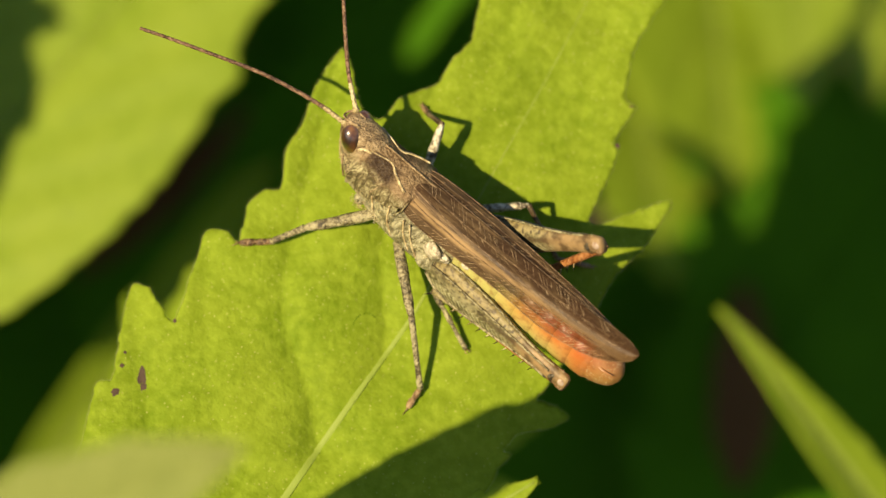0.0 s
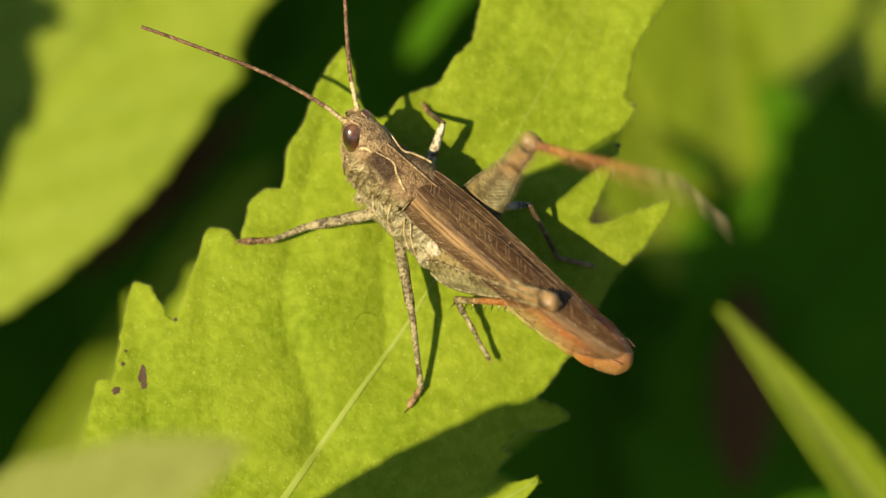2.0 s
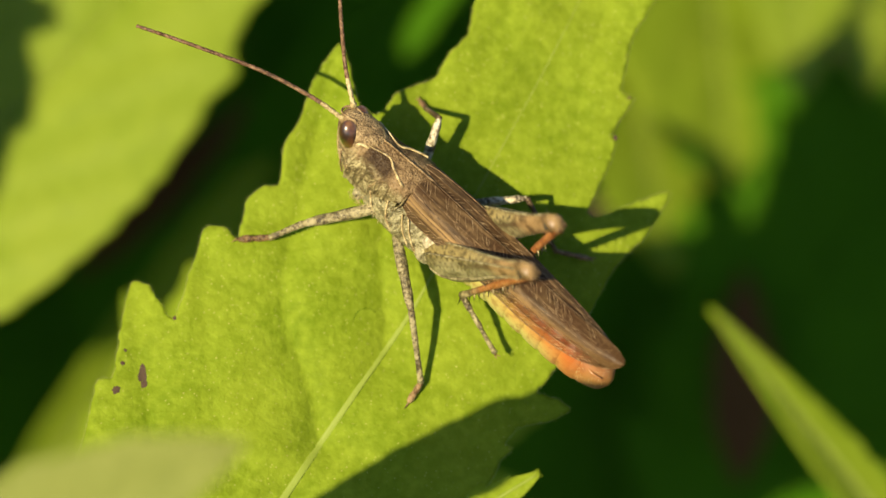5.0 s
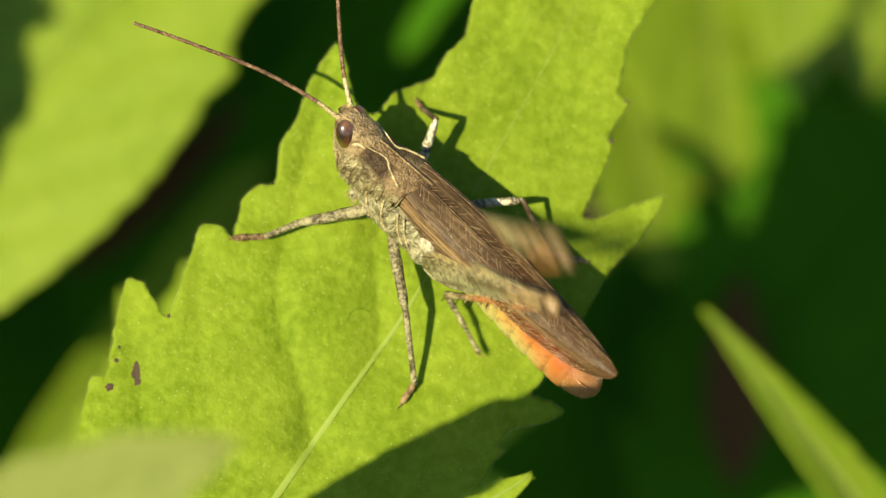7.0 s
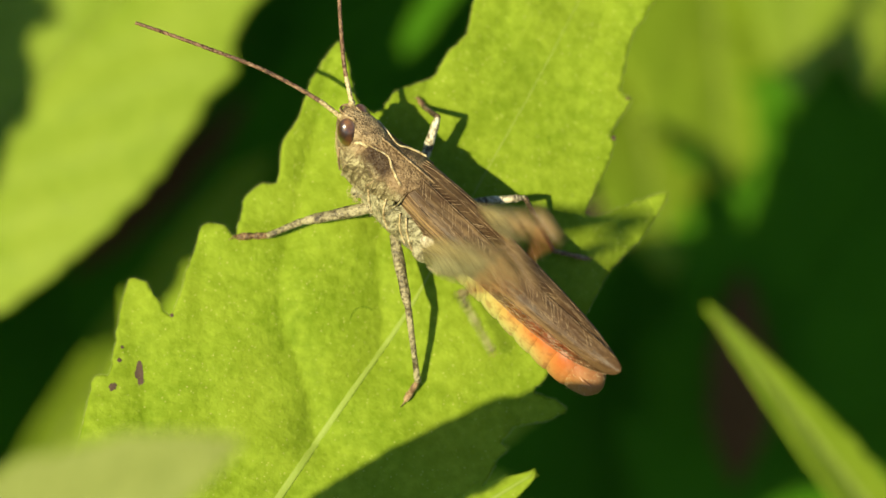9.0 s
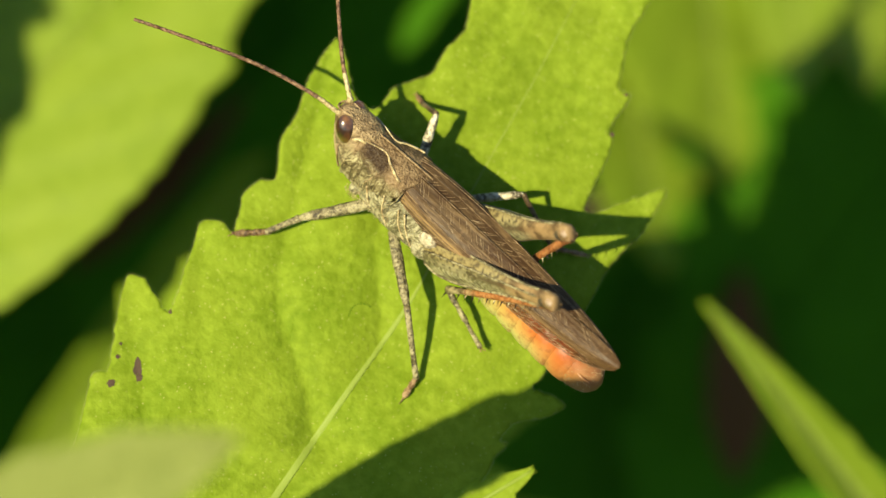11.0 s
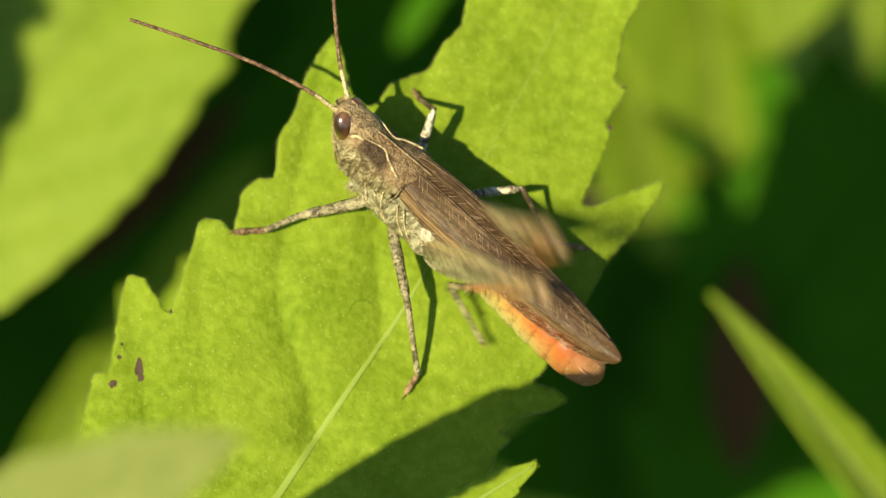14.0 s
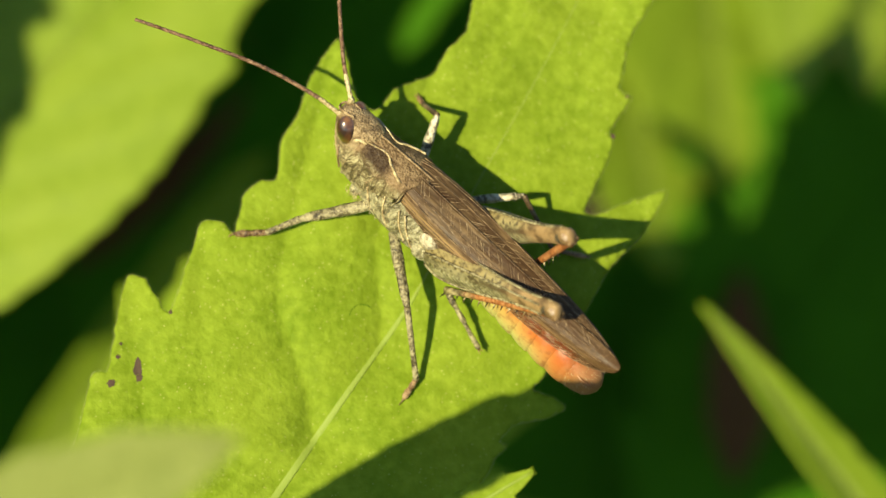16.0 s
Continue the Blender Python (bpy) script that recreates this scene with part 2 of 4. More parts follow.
def femur_material():
    n = Nodes("hind_femur_shell")
    x, z = n.axis(0), n.axis(2)
    fold = n.math("ABSOLUTE", n.math("SUBTRACT", z, -0.0001))
    slope = n.math("ADD", n.math("MULTIPLY", x, 1.0), n.math("MULTIPLY", fold, 0.9))
    rib = n.math("SINE", n.math("MULTIPLY", slope, 2 * math.pi / 0.00034))
    blot = n.noise(1300, 5, n.mapped((0.5, 1, 1)), 0.68, 0.8)
    grain = n.noise(3600, 3)
    col = n.ramp(blot, [(0.40, (0.068, 0.061, 0.026)), (0.50, (0.142, 0.132, 0.058)), (0.60, (0.235, 0.220, 0.112))])
    col = n.mix(n.ramp(grain, [(0.52, 0.0), (0.66, 0.65)]), col, (0.34, 0.30, 0.15))
    col = n.mix(n.ramp(grain, [(0.34, 0.75), (0.47, 0.0)]), col, (0.045, 0.030, 0.012))
    top = n.span(z, 0.00035, 0.0008)
    col = n.mix(n.math("MULTIPLY", top, 0.7), col, n.mix(n.ramp(grain, [(0.40, 0.0), (0.52, 1.0)]), (0.10, 0.075, 0.028), (0.27, 0.215, 0.080)))
    band = n.math("MULTIPLY", n.span(z, -0.0001, 0.0002), n.span(z, 0.0005, 0.0003))
    band = n.math("MULTIPLY", band, n.span(x, -0.0055, -0.0035, 0.8, 0.15))
    col = n.mix(band, col, (0.050, 0.030, 0.012))
    dots = n.math("MULTIPLY", n.span(n.math("SINE", n.math("MULTIPLY", x, 2 * math.pi / 0.00052)), 0.55, 0.85), n.math("MULTIPLY", n.span(z, 0.00055, 0.00062), n.span(z, 0.00078, 0.00071)))
    col = n.mix(n.math("MULTIPLY", dots, 0.8), col, (0.030, 0.020, 0.010))
    end = n.span(x, -0.0060, -0.0074)
    col = n.mix(n.math("MULTIPLY", end, 0.9), col, n.mix(n.ramp(n.noise(900, 3), [(0.42, 0.0), (0.58, 1.0)]), (0.105, 0.064, 0.026), (0.29, 0.195, 0.085)))
    inner = n.math("MULTIPLY", n.math("MULTIPLY", n.span(z, -0.00095, -0.00075), n.span(z, 0.00012, -0.00010)), n.span(x, -0.0070, -0.0055))
    nor = n.bump(n.math("MULTIPLY", rib, inner), 0.000025, 0.5)
    col = n.mix(n.math("MULTIPLY", n.span(rib, 0.45, 0.95), n.math("MULTIPLY", inner, n.span(blot, 0.40, 0.58, 0.20, 0.70))), col, (0.43, 0.42, 0.25))
    nor = n.bump(blot, 0.0002, 0.5, nor)
    nor = n.bump(grain, 0.00005, 0.5, nor)
    return n.done(col, 0.5, nor, 0.4)


FEMUR = femur_material()


def knee_material():
    n = Nodes("knee_shell")
    d = n.noise(1500, 4)
    col = n.ramp(d, [(0.38, (0.16, 0.095, 0.048)), (0.50, (0.29, 0.205, 0.135)), (0.62, (0.42, 0.335, 0.255))])
    return n.done(col, 0.42, n.bump(n.noise(3000, 2), 0.00005, 0.5), 0.5)


KNEE = knee_material()
KNEE_DARK = chitin("knee_crescent", (0.028, 0.022, 0.011), (0.055, 0.044, 0.021), (0.10, 0.08, 0.04))


def abdomen_material():
    n = Nodes("abdomen_shell")
    x, z = n.axis(0), n.axis(2)
    along = n.span(n.math("ADD", x, n.math("MULTIPLY", n.noise(500, 2), 0.0012)), 0.0006, -0.0102)
    col = n.ramp(along, [(0.0, (0.36, 0.37, 0.12)), (0.34, (0.40, 0.37, 0.11)), (0.50, (0.41, 0.190, 0.036)), (0.66, (0.43, 0.082, 0.007)), (0.86, (0.37, 0.070, 0.008)), (1.0, (0.25, 0.090, 0.024))])
    low = n.span(n.math("ADD", z, n.math("MULTIPLY", n.noise(900, 3), 0.0009)), 0.0012, -0.0003, 0.0, 0.95)
    col = n.mix(n.math("MULTIPLY", low, n.span(x, -0.0098, -0.0072, 0.25, 1.0)), col, (0.43, 0.42, 0.13))
    tail = n.math("MULTIPLY", n.span(x, -0.0098, -0.0106), n.span(z, -0.0004, 0.0002))
    col = n.mix(n.math("MULTIPLY", tail, 0.3), col, (0.40, 0.22, 0.110))
    high = n.math("MULTIPLY", n.span(z, 0.0014, 0.0018), n.span(x, -0.0100, -0.0090))
    col = n.mix(high, col, (0.090, 0.045, 0.018))
    fleck = n.noise(2200, 3)
    col = n.mix(n.ramp(fleck, [(0.50, 0.0), (0.64, 0.5)]), col, (0.19, 0.075, 0.020))
    col = n.mix(n.ramp(n.noise(1500, 3), [(0.54, 0.0), (0.66, 0.14)]), col, (0.46, 0.27, 0.12))
    return n.done(col, n.span(fleck, 0.3, 0.7, 0.30, 0.48), n.bump(n.noise(2600, 3), 0.00006, 0.6), 0.4)


ABDOMEN = abdomen_material()


def wing_material():
    n = Nodes("wing_membrane")
    x, y, z = n.axis(0), n.axis(1), n.axis(2)
    streak = n.noise(1700, 4, n.mapped((0.14, 1, 1)), 0.65)
    fibre = n.noise(5200, 2, n.mapped((0.10, 1, 1)), 0.6)
    blot = n.noise(700, 3, n.mapped((0.5, 1, 1)), 0.6)
    col = n.ramp(streak, [(0.38, (0.040, 0.024, 0.011)), (0.50, (0.100, 0.064, 0.029)), (0.64, (0.190, 0.128, 0.060))])
    wide = n.math("ABSOLUTE", y)
    tan = n.math("MULTIPLY", n.span(z, 0.00010, 0.00028), n.span(z, 0.00072, 0.00055))
    tan = n.math("MULTIPLY", tan, n.span(x, -0.0120, -0.0060, 0.45, 0.92))
    edge = n.math("MULTIPLY", n.span(z, 0.00015, -0.00005, 0.0, 0.6), n.span(x, -0.0105, -0.0085))
    col = n.mix(tan, col, (0.34, 0.230, 0.105))
    col = n.mix(edge, col, (0.085, 0.055, 0.028))
    col = n.mix(n.ramp(fibre, [(0.36, 0.75), (0.50, 0.0)]), col, (0.045, 0.024, 0.010))
    dark = n.math("MULTIPLY", n.ramp(blot, [(0.48, 0.0), (0.56, 0.8)]), n.span(z, 0.00070, 0.00088, 0.25, 1.0))
    col = n.mix(dark, col, (0.052, 0.027, 0.012))
    tip = n.span(x, -0.0085, -0.0130)
    col = n.mix(n.math("MULTIPLY", tip, 0.55), col, (0.066, 0.032, 0.010))
    net = n.cells(4300, n.mapped((0.8, 0.55, 0.55), (0, 0, 24)), "DISTANCE_TO_EDGE")
    web = n.math("MULTIPLY", n.ramp(net, [(0.015, 1.0), (0.06, 0.0)]), n.ramp(n.noise(700, 2), [(0.46, 0.0), (0.62, 0.3)]))
    col = n.mix(web, col, (0.25, 0.165, 0.080))
    nor = n.bump(n.ramp(net, [(0.0, 1.0), (0.08, 0.0)]), 0.00002, 0.3)
    nor = n.bump(streak, 0.00014, 0.6, nor)
    nor = n.bump(fibre, 0.00005, 0.6, nor)
    clear = n.math("MULTIPLY", n.span(z, 0.00060, 0.00022), n.math("MULTIPLY", n.span(x, -0.0050, -0.0075), n.span(x, -0.0142, -0.0120)))
    return n.done(col, n.span(streak, 0.3, 0.7, 0.40, 0.56), nor, 0.22, 0.06, alpha=n.span(clear, 0.0, 1.0, 1.0, 0.24))


WING = wing_material()
WING_VEIN = chitin("wing_vein", (0.045, 0.026, 0.011), (0.125, 0.074, 0.032), (0.25, 0.17, 0.085))
CROSS_VEIN = chitin("pale_cross_vein", (0.15, 0.10, 0.048), (0.30, 0.215, 0.115), (0.46, 0.36, 0.22))


# ---------------------------------------------------------------- shapes, in millimetres
def part(name, shape, material, parent, label="", smooth=True):
    """Links one shape (corners, faces) as one mesh under a thing or a part."""
    verts, faces = shape
    me = bpy.data.meshes.new(name)
    me.from_pydata((np.asarray(verts, float) * MM).tolist(), [], [tuple(int(i) for i in f) for f in faces])
    me.polygons.foreach_set("use_smooth", [smooth] * len(me.polygons))
    me.materials.append(material)
    me.update()
    ob = new(name, me)
    if parent is not None:
        ob.parent = parent
    return tagged(ob, label)


def joined(*shapes):
    verts, faces, base = [], [], 0
    for v, f in shapes:
        verts.extend(np.asarray(v, float).tolist())
        faces.extend([tuple(int(i) + base for i in q) for q in f])
        base += len(v)
    return verts, faces


def flow(rows, per=6):
    """Catmull-Rom through rows of numbers."""
    p = np.asarray(rows, float)
    q = np.vstack([2 * p[0] - p[1], p, 2 * p[-1] - p[-2]])
    out = []
    for i in range(len(p) - 1):
        a, b, c, d = q[i:i + 4]
        for t in np.linspace(0, 1, per, endpoint=False):
            out.append(0.5 * (2 * b + (c - a) * t + (2 * a - 5 * b + 4 * c - d) * t ** 2 + (3 * b - a - 3 * c + d) * t ** 3))
    out.append(p[-1])
    return np.array(out)


def skin(rings, close=True):
    """Faces over a row of rings with equally many corners, capped at both ends."""
    n = len(rings[0])
    verts = np.vstack(rings)
    faces = []
    for i in range(len(rings) - 1):
        for j in range(n if close else n - 1):
            k = (j + 1) % n
            faces.append((i * n + j, i * n + k, (i + 1) * n + k, (i + 1) * n + j))
    if close:
        faces.append(tuple(range(n - 1, -1, -1)))
        faces.append(tuple(range((len(rings) - 1) * n, len(rings) * n)))
    return verts, faces


def oval(centre, a_axis, b_axis, a, b, power=2.0, n=24):
    t = np.linspace(0, 2 * np.pi, n, endpoint=False)
    c, s = np.cos(t), np.sin(t)
    ca, sb = np.sign(c) * np.abs(c) ** (2 / power), np.sign(s) * np.abs(s) ** (2 / power)
    return np.asarray(centre) + np.outer(ca * a, a_axis) + np.outer(sb * b, b_axis)


def trunk(rows, per=6, power=2.2, n=26):
    """A body along x from rows of (x, z middle, half width, half height)."""
    return skin([oval((x, 0, z), (0, 1, 0), (0, 0, 1), max(w, 0.01), max(h, 0.01), power, n) for x, z, w, h in flow(rows, per)])


def tube(points, radii, n=9, flat=1.0):
    pts = np.asarray(points, float)
    radii = np.broadcast_to(np.asarray(radii, float), (len(pts),))
    way = np.gradient(pts, axis=0)
    way /= np.linalg.norm(way, axis=1)[:, None] + 1e-12
    side = np.cross(way[0], (0.13, 0.21, 0.97))
    rings = []
    for p, w, r in zip(pts, way, radii):
        side = side - w * np.dot(side, w)
        side /= np.linalg.norm(side) + 1e-12
        rings.append(oval(p, side, np.cross(w, side), r, r * flat, 2, n))
    return skin(rings)


def ball(centre, rx, ry, rz, n=18, m=12):
    rings = []
    for t in np.linspace(-np.pi / 2 + 0.02, np.pi / 2 - 0.02, m):
        rings.append(oval(np.asarray(centre) + (0, 0, rz * np.sin(t)), (1, 0, 0), (0, 1, 0), rx * np.cos(t), ry * np.cos(t), 2, n))
    return skin(rings)


def spike(at, way, length, r):
    at, way = np.asarray(at, float), np.asarray(way, float)
    way = way / np.linalg.norm(way)
    side = np.cross(way, (0.3, 0.5, 0.81))
    side /= np.linalg.norm(side)
    up = np.cross(way, side)
    base = [at + r * (np.cos(a) * side + np.sin(a) * up) for a in (0, 2.09, 4.19)]
    return base + [at + way * length], [(0, 1, 3), (1, 2, 3), (2, 0, 3)]


def thick(grid, depth):
    """A sheet from a grid of points (rows x columns x 3), given a thickness downwards along its normals."""
    g = np.asarray(grid, float)
    r, c = g.shape[:2]
    du, dv = np.gradient(g, axis=0), np.gradient(g, axis=1)
    nor = np.cross(dv, du)
    nor /= np.linalg.norm(nor, axis=2)[..., None] + 1e-12
    low = g - nor * depth
    verts = np.vstack([g.reshape(-1, 3), low.reshape(-1, 3)])
    faces, o = [], r * c
    for i in range(r - 1):
        for j in range(c - 1):
            a, b, d, e = i * c + j, i * c + j + 1, (i + 1) * c + j + 1, (i + 1) * c + j
            faces.append((a, b, d, e))
            faces.append((o + a, o + e, o + d, o + b))
    rim = [i * c for i in range(r)] + [(r - 1) * c + j for j in range(1, c)] + [i * c + c - 1 for i in range(r - 2, -1, -1)] + [j for j in range(c - 2, 0, -1)]
    for a, b in zip(rim, rim[1:] + rim[:1]):
        faces.append((a, b, o + b, o + a))
    return verts, faces


# ---------------------------------------------------------------- the ground
def ground():
    rng = np.random.default_rng(3)
    xs = np.concatenate([np.linspace(-60000, -900, 6), np.linspace(-700, 700, 40), np.linspace(900, 60000, 6)])
    g = np.zeros((len(xs), len(xs), 3))
    g[..., 0], g[..., 1] = np.meshgrid(xs, xs)
    near = (np.abs(g[..., 0]) < 800) & (np.abs(g[..., 1]) < 800)
    g[..., 2] = np.where(near, rng.normal(0, 4, near.shape), 0)
    v, f = thick(g, 1)
    tagged(part("ground", (v, f), SOIL, None), "dark bare soil under the plants", "ground", kind="structure")


ground()

# ---------------------------------------------------------------- the leaf that carries the insect
MIDRIB = flow([(-12.16, -18.88), (-9.81, -15.28), (-7.00, -11.22), (-4.50, -7.66), (-1.84, -3.91), (0.50, 0.19), (2.75, 4.16), (5.03, 8.16), (7.06, 11.91), (9.41, 16.59), (11.75, 21.91), (13.78, 27.22)], 12)
LEFT = [(-12.16, -18.88), (-16.69, -18.72), (-19.81, -16.38), (-20.50, -13.09), (-19.66, -10.28), (-19.00, -7.34), (-18.09, -7.09), (-17.66, -4.19), (-17.12, -2.00), (-16.12, -2.16), (-14.78, -4.03), (-13.78, -1.22),
        (-13.06, 0.94), (-12.00, 1.03), (-11.25, 0.41), (-10.75, 2.47), (-9.88, 3.22), (-8.94, 3.34), (-8.62, 5.59), (-7.78, 6.84), (-7.00, 9.09), (-5.62, 11.16), (-5.06, 10.09), (-4.50, 7.66), (-3.50, 7.09), (-2.25, 8.41), (-0.38, 9.09),
        (0.50, 10.53), (1.56, 11.59), (2.06, 13.78), (2.75, 15.66), (4.56, 17.22), (5.50, 20.03), (8.31, 21.91), (10.50, 24.72), (13.78, 27.22)]
RIGHT = [(-12.16, -18.88), (-7.00, -18.72), (-0.75, -16.84), (2.00, -13.84), (3.20, -11.90), (3.75, -11.35), (3.30, -11.15), (4.12, -10.16), (6.12, -9.84), (7.00, -9.28), (6.28, -8.72), (5.12, -8.31), (5.69, -7.59), (7.12, -5.66), (9.62, -1.41),
         (11.38, 0.34), (12.72, 2.66), (10.81, 2.16), (8.81, 1.34), (8.06, 1.59), (9.25, 4.09), (9.72, 5.41), (9.50, 6.09), (10.78, 7.88), (10.06, 8.28), (10.53, 10.53), (10.94, 11.72), (12.31, 13.78), (13.31, 15.97), (12.38, 17.22),
         (13.47, 20.03), (12.69, 21.91), (13.94, 24.09), (13.78, 27.22)]
ACROSS = np.array((0.656, 0.755))


# creases of the side veins, from the midrib outwards
SIDE_VEINS = [(depth, flow(line, 12)) for depth, line in (
    (1.0, [(-6.90, -11.1), (-7.16, -8.90), (-7.56, -7.34), (-8.19, -5.78), (-8.66, -4.22), (-8.81, -2.34), (-8.50, -0.47), (-7.80, 2.5), (-5.69, 10.97)]),
    (0.8, [(-3.20, -5.70), (-3.16, -4.20), (-3.28, -2.65), (-3.41, -0.78), (-3.00, 2.0), (-1.9, 5.0), (-0.38, 9.09)]),
    (0.4, [(-11.6, -18.0), (-11.4, -14.3), (-11.7, -12.3), (-12.3, -9.5), (-13.0, -6.0), (-13.2, -2.5), (-12.88, 1.00)]),
    (0.6, [(-16.0, -17.5), (-16.1, -11.0), (-16.2, -8.9), (-16.6, -6.5), (-17.12, -2.00)]),
    (0.5, [(1.9, 8.6), (3.6, 12.2), (5.2, 16.0)]),
    (0.5, [(7.4, 6.6), (8.6, 10.5), (9.8, 15.0)]),
    (0.5, [(0.8, 0.7), (4.5, -0.3), (8.5, 0.8), (12.53, 2.53)]),
    (0.4, [(-3.6, -6.6), (0.5, -8.0), (4.0, -9.5), (6.88, -9.34)]))]


def near_line(pts, line):
    best = np.full(len(pts), 1e9)
    for a, b in zip(line[:-1], line[1:]):
        d = b - a
        t = np.clip(((pts - a) @ d) / (d @ d), 0, 1)
        best = np.minimum(best, np.linalg.norm(pts - a - t[:, None] * d, axis=1))
    return best


def leaf_height(pts):
    """Height of the leaf's upper face over the plane of focus, in mm, at places (x, y)."""
    pts = np.atleast_2d(np.asarray(pts, float))
    across = pts @ ACROSS
    mid = near_line(pts, MIDRIB[::3])
    side = [(depth, near_line(pts, v[::3])) for depth, v in SIDE_VEINS]
    h = -0.16 * across + 0.1
    h += -0.012 * np.maximum(0, pts[:, 1] - 8) ** 2 * 0.5
    h += 0.34 * (1 - np.exp(-(mid / 2.4) ** 2)) - 0.012 * np.maximum(mid - 5, 0) ** 2
    h += 0.30 - np.max([k * (0.30 * np.exp(-d ** 2) + 0.11 * np.exp(-(d / 0.26) ** 2)) for k, d in side], axis=0)
    h += 0.16 * np.sin(pts[:, 0] * 0.9 + 1.3 * np.sin(pts[:, 1] * 0.5)) * np.sin(pts[:, 1] * 0.8 + 0.7)
    return h


def on_leaf(x, y, lift=0.0):
    """A place over the leaf at (x, y), lift mm above its face."""
    return np.array((x, y, leaf_height((x, y))[0] + lift))


def margin(corners, count, seed, tooth):
    """The leaf's edge through its teeth and notches, softly rounded, with a fine uneven saw."""
    rng = np.random.default_rng(seed)
    c = np.asarray(corners, float)
    f = 0.55 * flow(c, 14) + 0.45 * np.array([c[i] + (c[i + 1] - c[i]) * t for i in range(len(c) - 1) for t in np.linspace(0, 1, 14, endpoint=False)] + [c[-1]])
    s = np.concatenate([[0], np.cumsum(np.linalg.norm(np.diff(f, axis=0), axis=1))])
    q = np.linspace(0, s[-1], count)
    p = np.stack([np.interp(q, s, f[:, 0]), np.interp(q, s, f[:, 1])], 1)
    d = np.gradient(p, axis=0)
    nor = np.stack([d[:, 1], -d[:, 0]], 1) / (np.linalg.norm(d, axis=1)[:, None] + 1e-9)
    saw = np.interp(q, np.arange(0, s[-1] + 1, 0.23), rng.normal(0, 1, len(np.arange(0, s[-1] + 1, 0.23))))
    saw[:6] = saw[-6:] = 0
    return p + nor * saw[:, None] * tooth


def inside(pts, ring):
    """Which places lie within a closed outline."""
    hit = np.zeros(len(pts), bool)
    x, y = pts[:, 0], pts[:, 1]
    for (x0, y0), (x1, y1) in zip(ring, np.roll(ring, -1, axis=0)):
        cross = (y0 > y) != (y1 > y)
        with np.errstate(divide="ignore", invalid="ignore"):
            hit ^= cross & (x < (x1 - x0) * (y - y0) / (y1 - y0) + x0)
    return hit


def leaf_blade():
    """The whole blade: a fine net of triangles within the toothed outline, with thickness."""
    left, right = margin(LEFT, 620, 11, 0.035), margin(RIGHT, 620, 12, 0.035)
    ring = np.vstack([right[:-1], left[::-1][:-1]])
    gap = 0.24
    rng = np.random.default_rng(8)
    gx, gy = np.meshgrid(np.arange(ring[:, 0].min(), ring[:, 0].max(), gap), np.arange(ring[:, 1].min(), ring[:, 1].max(), gap))
    net = np.column_stack([gx.ravel(), gy.ravel()]) + rng.uniform(-0.06, 0.06, (gx.size, 2))
    net = net[inside(net, ring)]
    close = np.full(len(net), 1e9)
    for k in range(0, len(ring), 1):
        close = np.minimum(close, (net[:, 0] - ring[k, 0]) ** 2 + (net[:, 1] - ring[k, 1]) ** 2)
    net = net[close > 0.12 ** 2]
    pts = [Vector(p) for p in np.vstack([ring, net])]
    n = len(ring)
    flat, _, tris, _, _, _ = geometry.delaunay_2d_cdt(pts, [(i, (i + 1) % n) for i in range(n)], [], 1, 1e-5)
    p = np.array([tuple(v) for v in flat])
    h = leaf_height(p)
    top, low_face = np.column_stack([p, h]), np.column_stack([p, h - 0.22])
    count = len(p)
    faces, edge = [], {}
    for t in tris:
        a, b, c = t
        if (p[b] - p[a])[0] * (p[c] - p[a])[1] - (p[b] - p[a])[1] * (p[c] - p[a])[0] < 0:
            a, b, c = a, c, b
        faces.append((a, b, c))
        faces.append((count + a, count + c, count + b))
        for u, v in ((a, b), (b, c), (c, a)):
            edge[(u, v)] = 1
    for u, v in list(edge):
        if (v, u) not in edge:
            faces.append((v, u, count + u, count + v))
    return np.vstack([top, low_face]), faces


def main_leaf():
    root = new("leaf")
    root.matrix_world = STAGE
    tagged(root, "large toothed yellow-green leaf lit by the sun", "leaf")
    part("blade", leaf_blade(), LEAF, root)
    rib = np.column_stack([MIDRIB, leaf_height(MIDRIB) + 0.015])
    part("midrib", tube(rib, np.interp(np.arange(len(rib)), [0, 46, 56, len(rib)], [0.25, 0.13, 0.040, 0.015]), 11, 0.14), VEIN, root, "pale raised midrib")
    rng = np.random.default_rng(5)
    for (x, y), r, stretch in (((-16.50, -6.97), 0.24, 2.0), ((-16.41, -7.53), 0.20, 1.2), ((-17.94, -7.81), 0.26, 0.85), ((-17.44, -5.66), 0.09, 1.0), ((-17.59, -6.38), 0.12, 1.0), ((-14.72, -3.94), 0.12, 1.0), ((10.48, 7.92), 0.13, 0.6), ((9.68, 5.72), 0.12, 1.2)):
        t = np.linspace(0, 2 * np.pi, 15, endpoint=False)
        rr = r * (1 + 0.22 * rng.normal(0, 1, 15).clip(-1, 1))
        ring = np.stack([x + rr * np.cos(t), y + rr * stretch * np.sin(t)], 1)
        verts = [on_leaf(a, b, 0.015) for a, b in ring] + [on_leaf(x, y, 0.04)]
        part("brown_spot", (verts, [(i, (i + 1) % 15, 15) for i in range(15)]), BLOTCH, root, "small dry brown blotch")
    curl = [on_leaf(x, y, 0.05) for x, y in flow([(-4.95, -4.25), (-4.80, -3.85), (-4.50, -3.60), (-4.05, -3.58), (-3.72, -3.76)], 6)]
    part("curled_fibre", tube(curl, np.linspace(0.008, 0.014, len(curl)), 6), LEAF_SHADE_AND_FIBRE, root, "thin curled dark fibre")
    return root


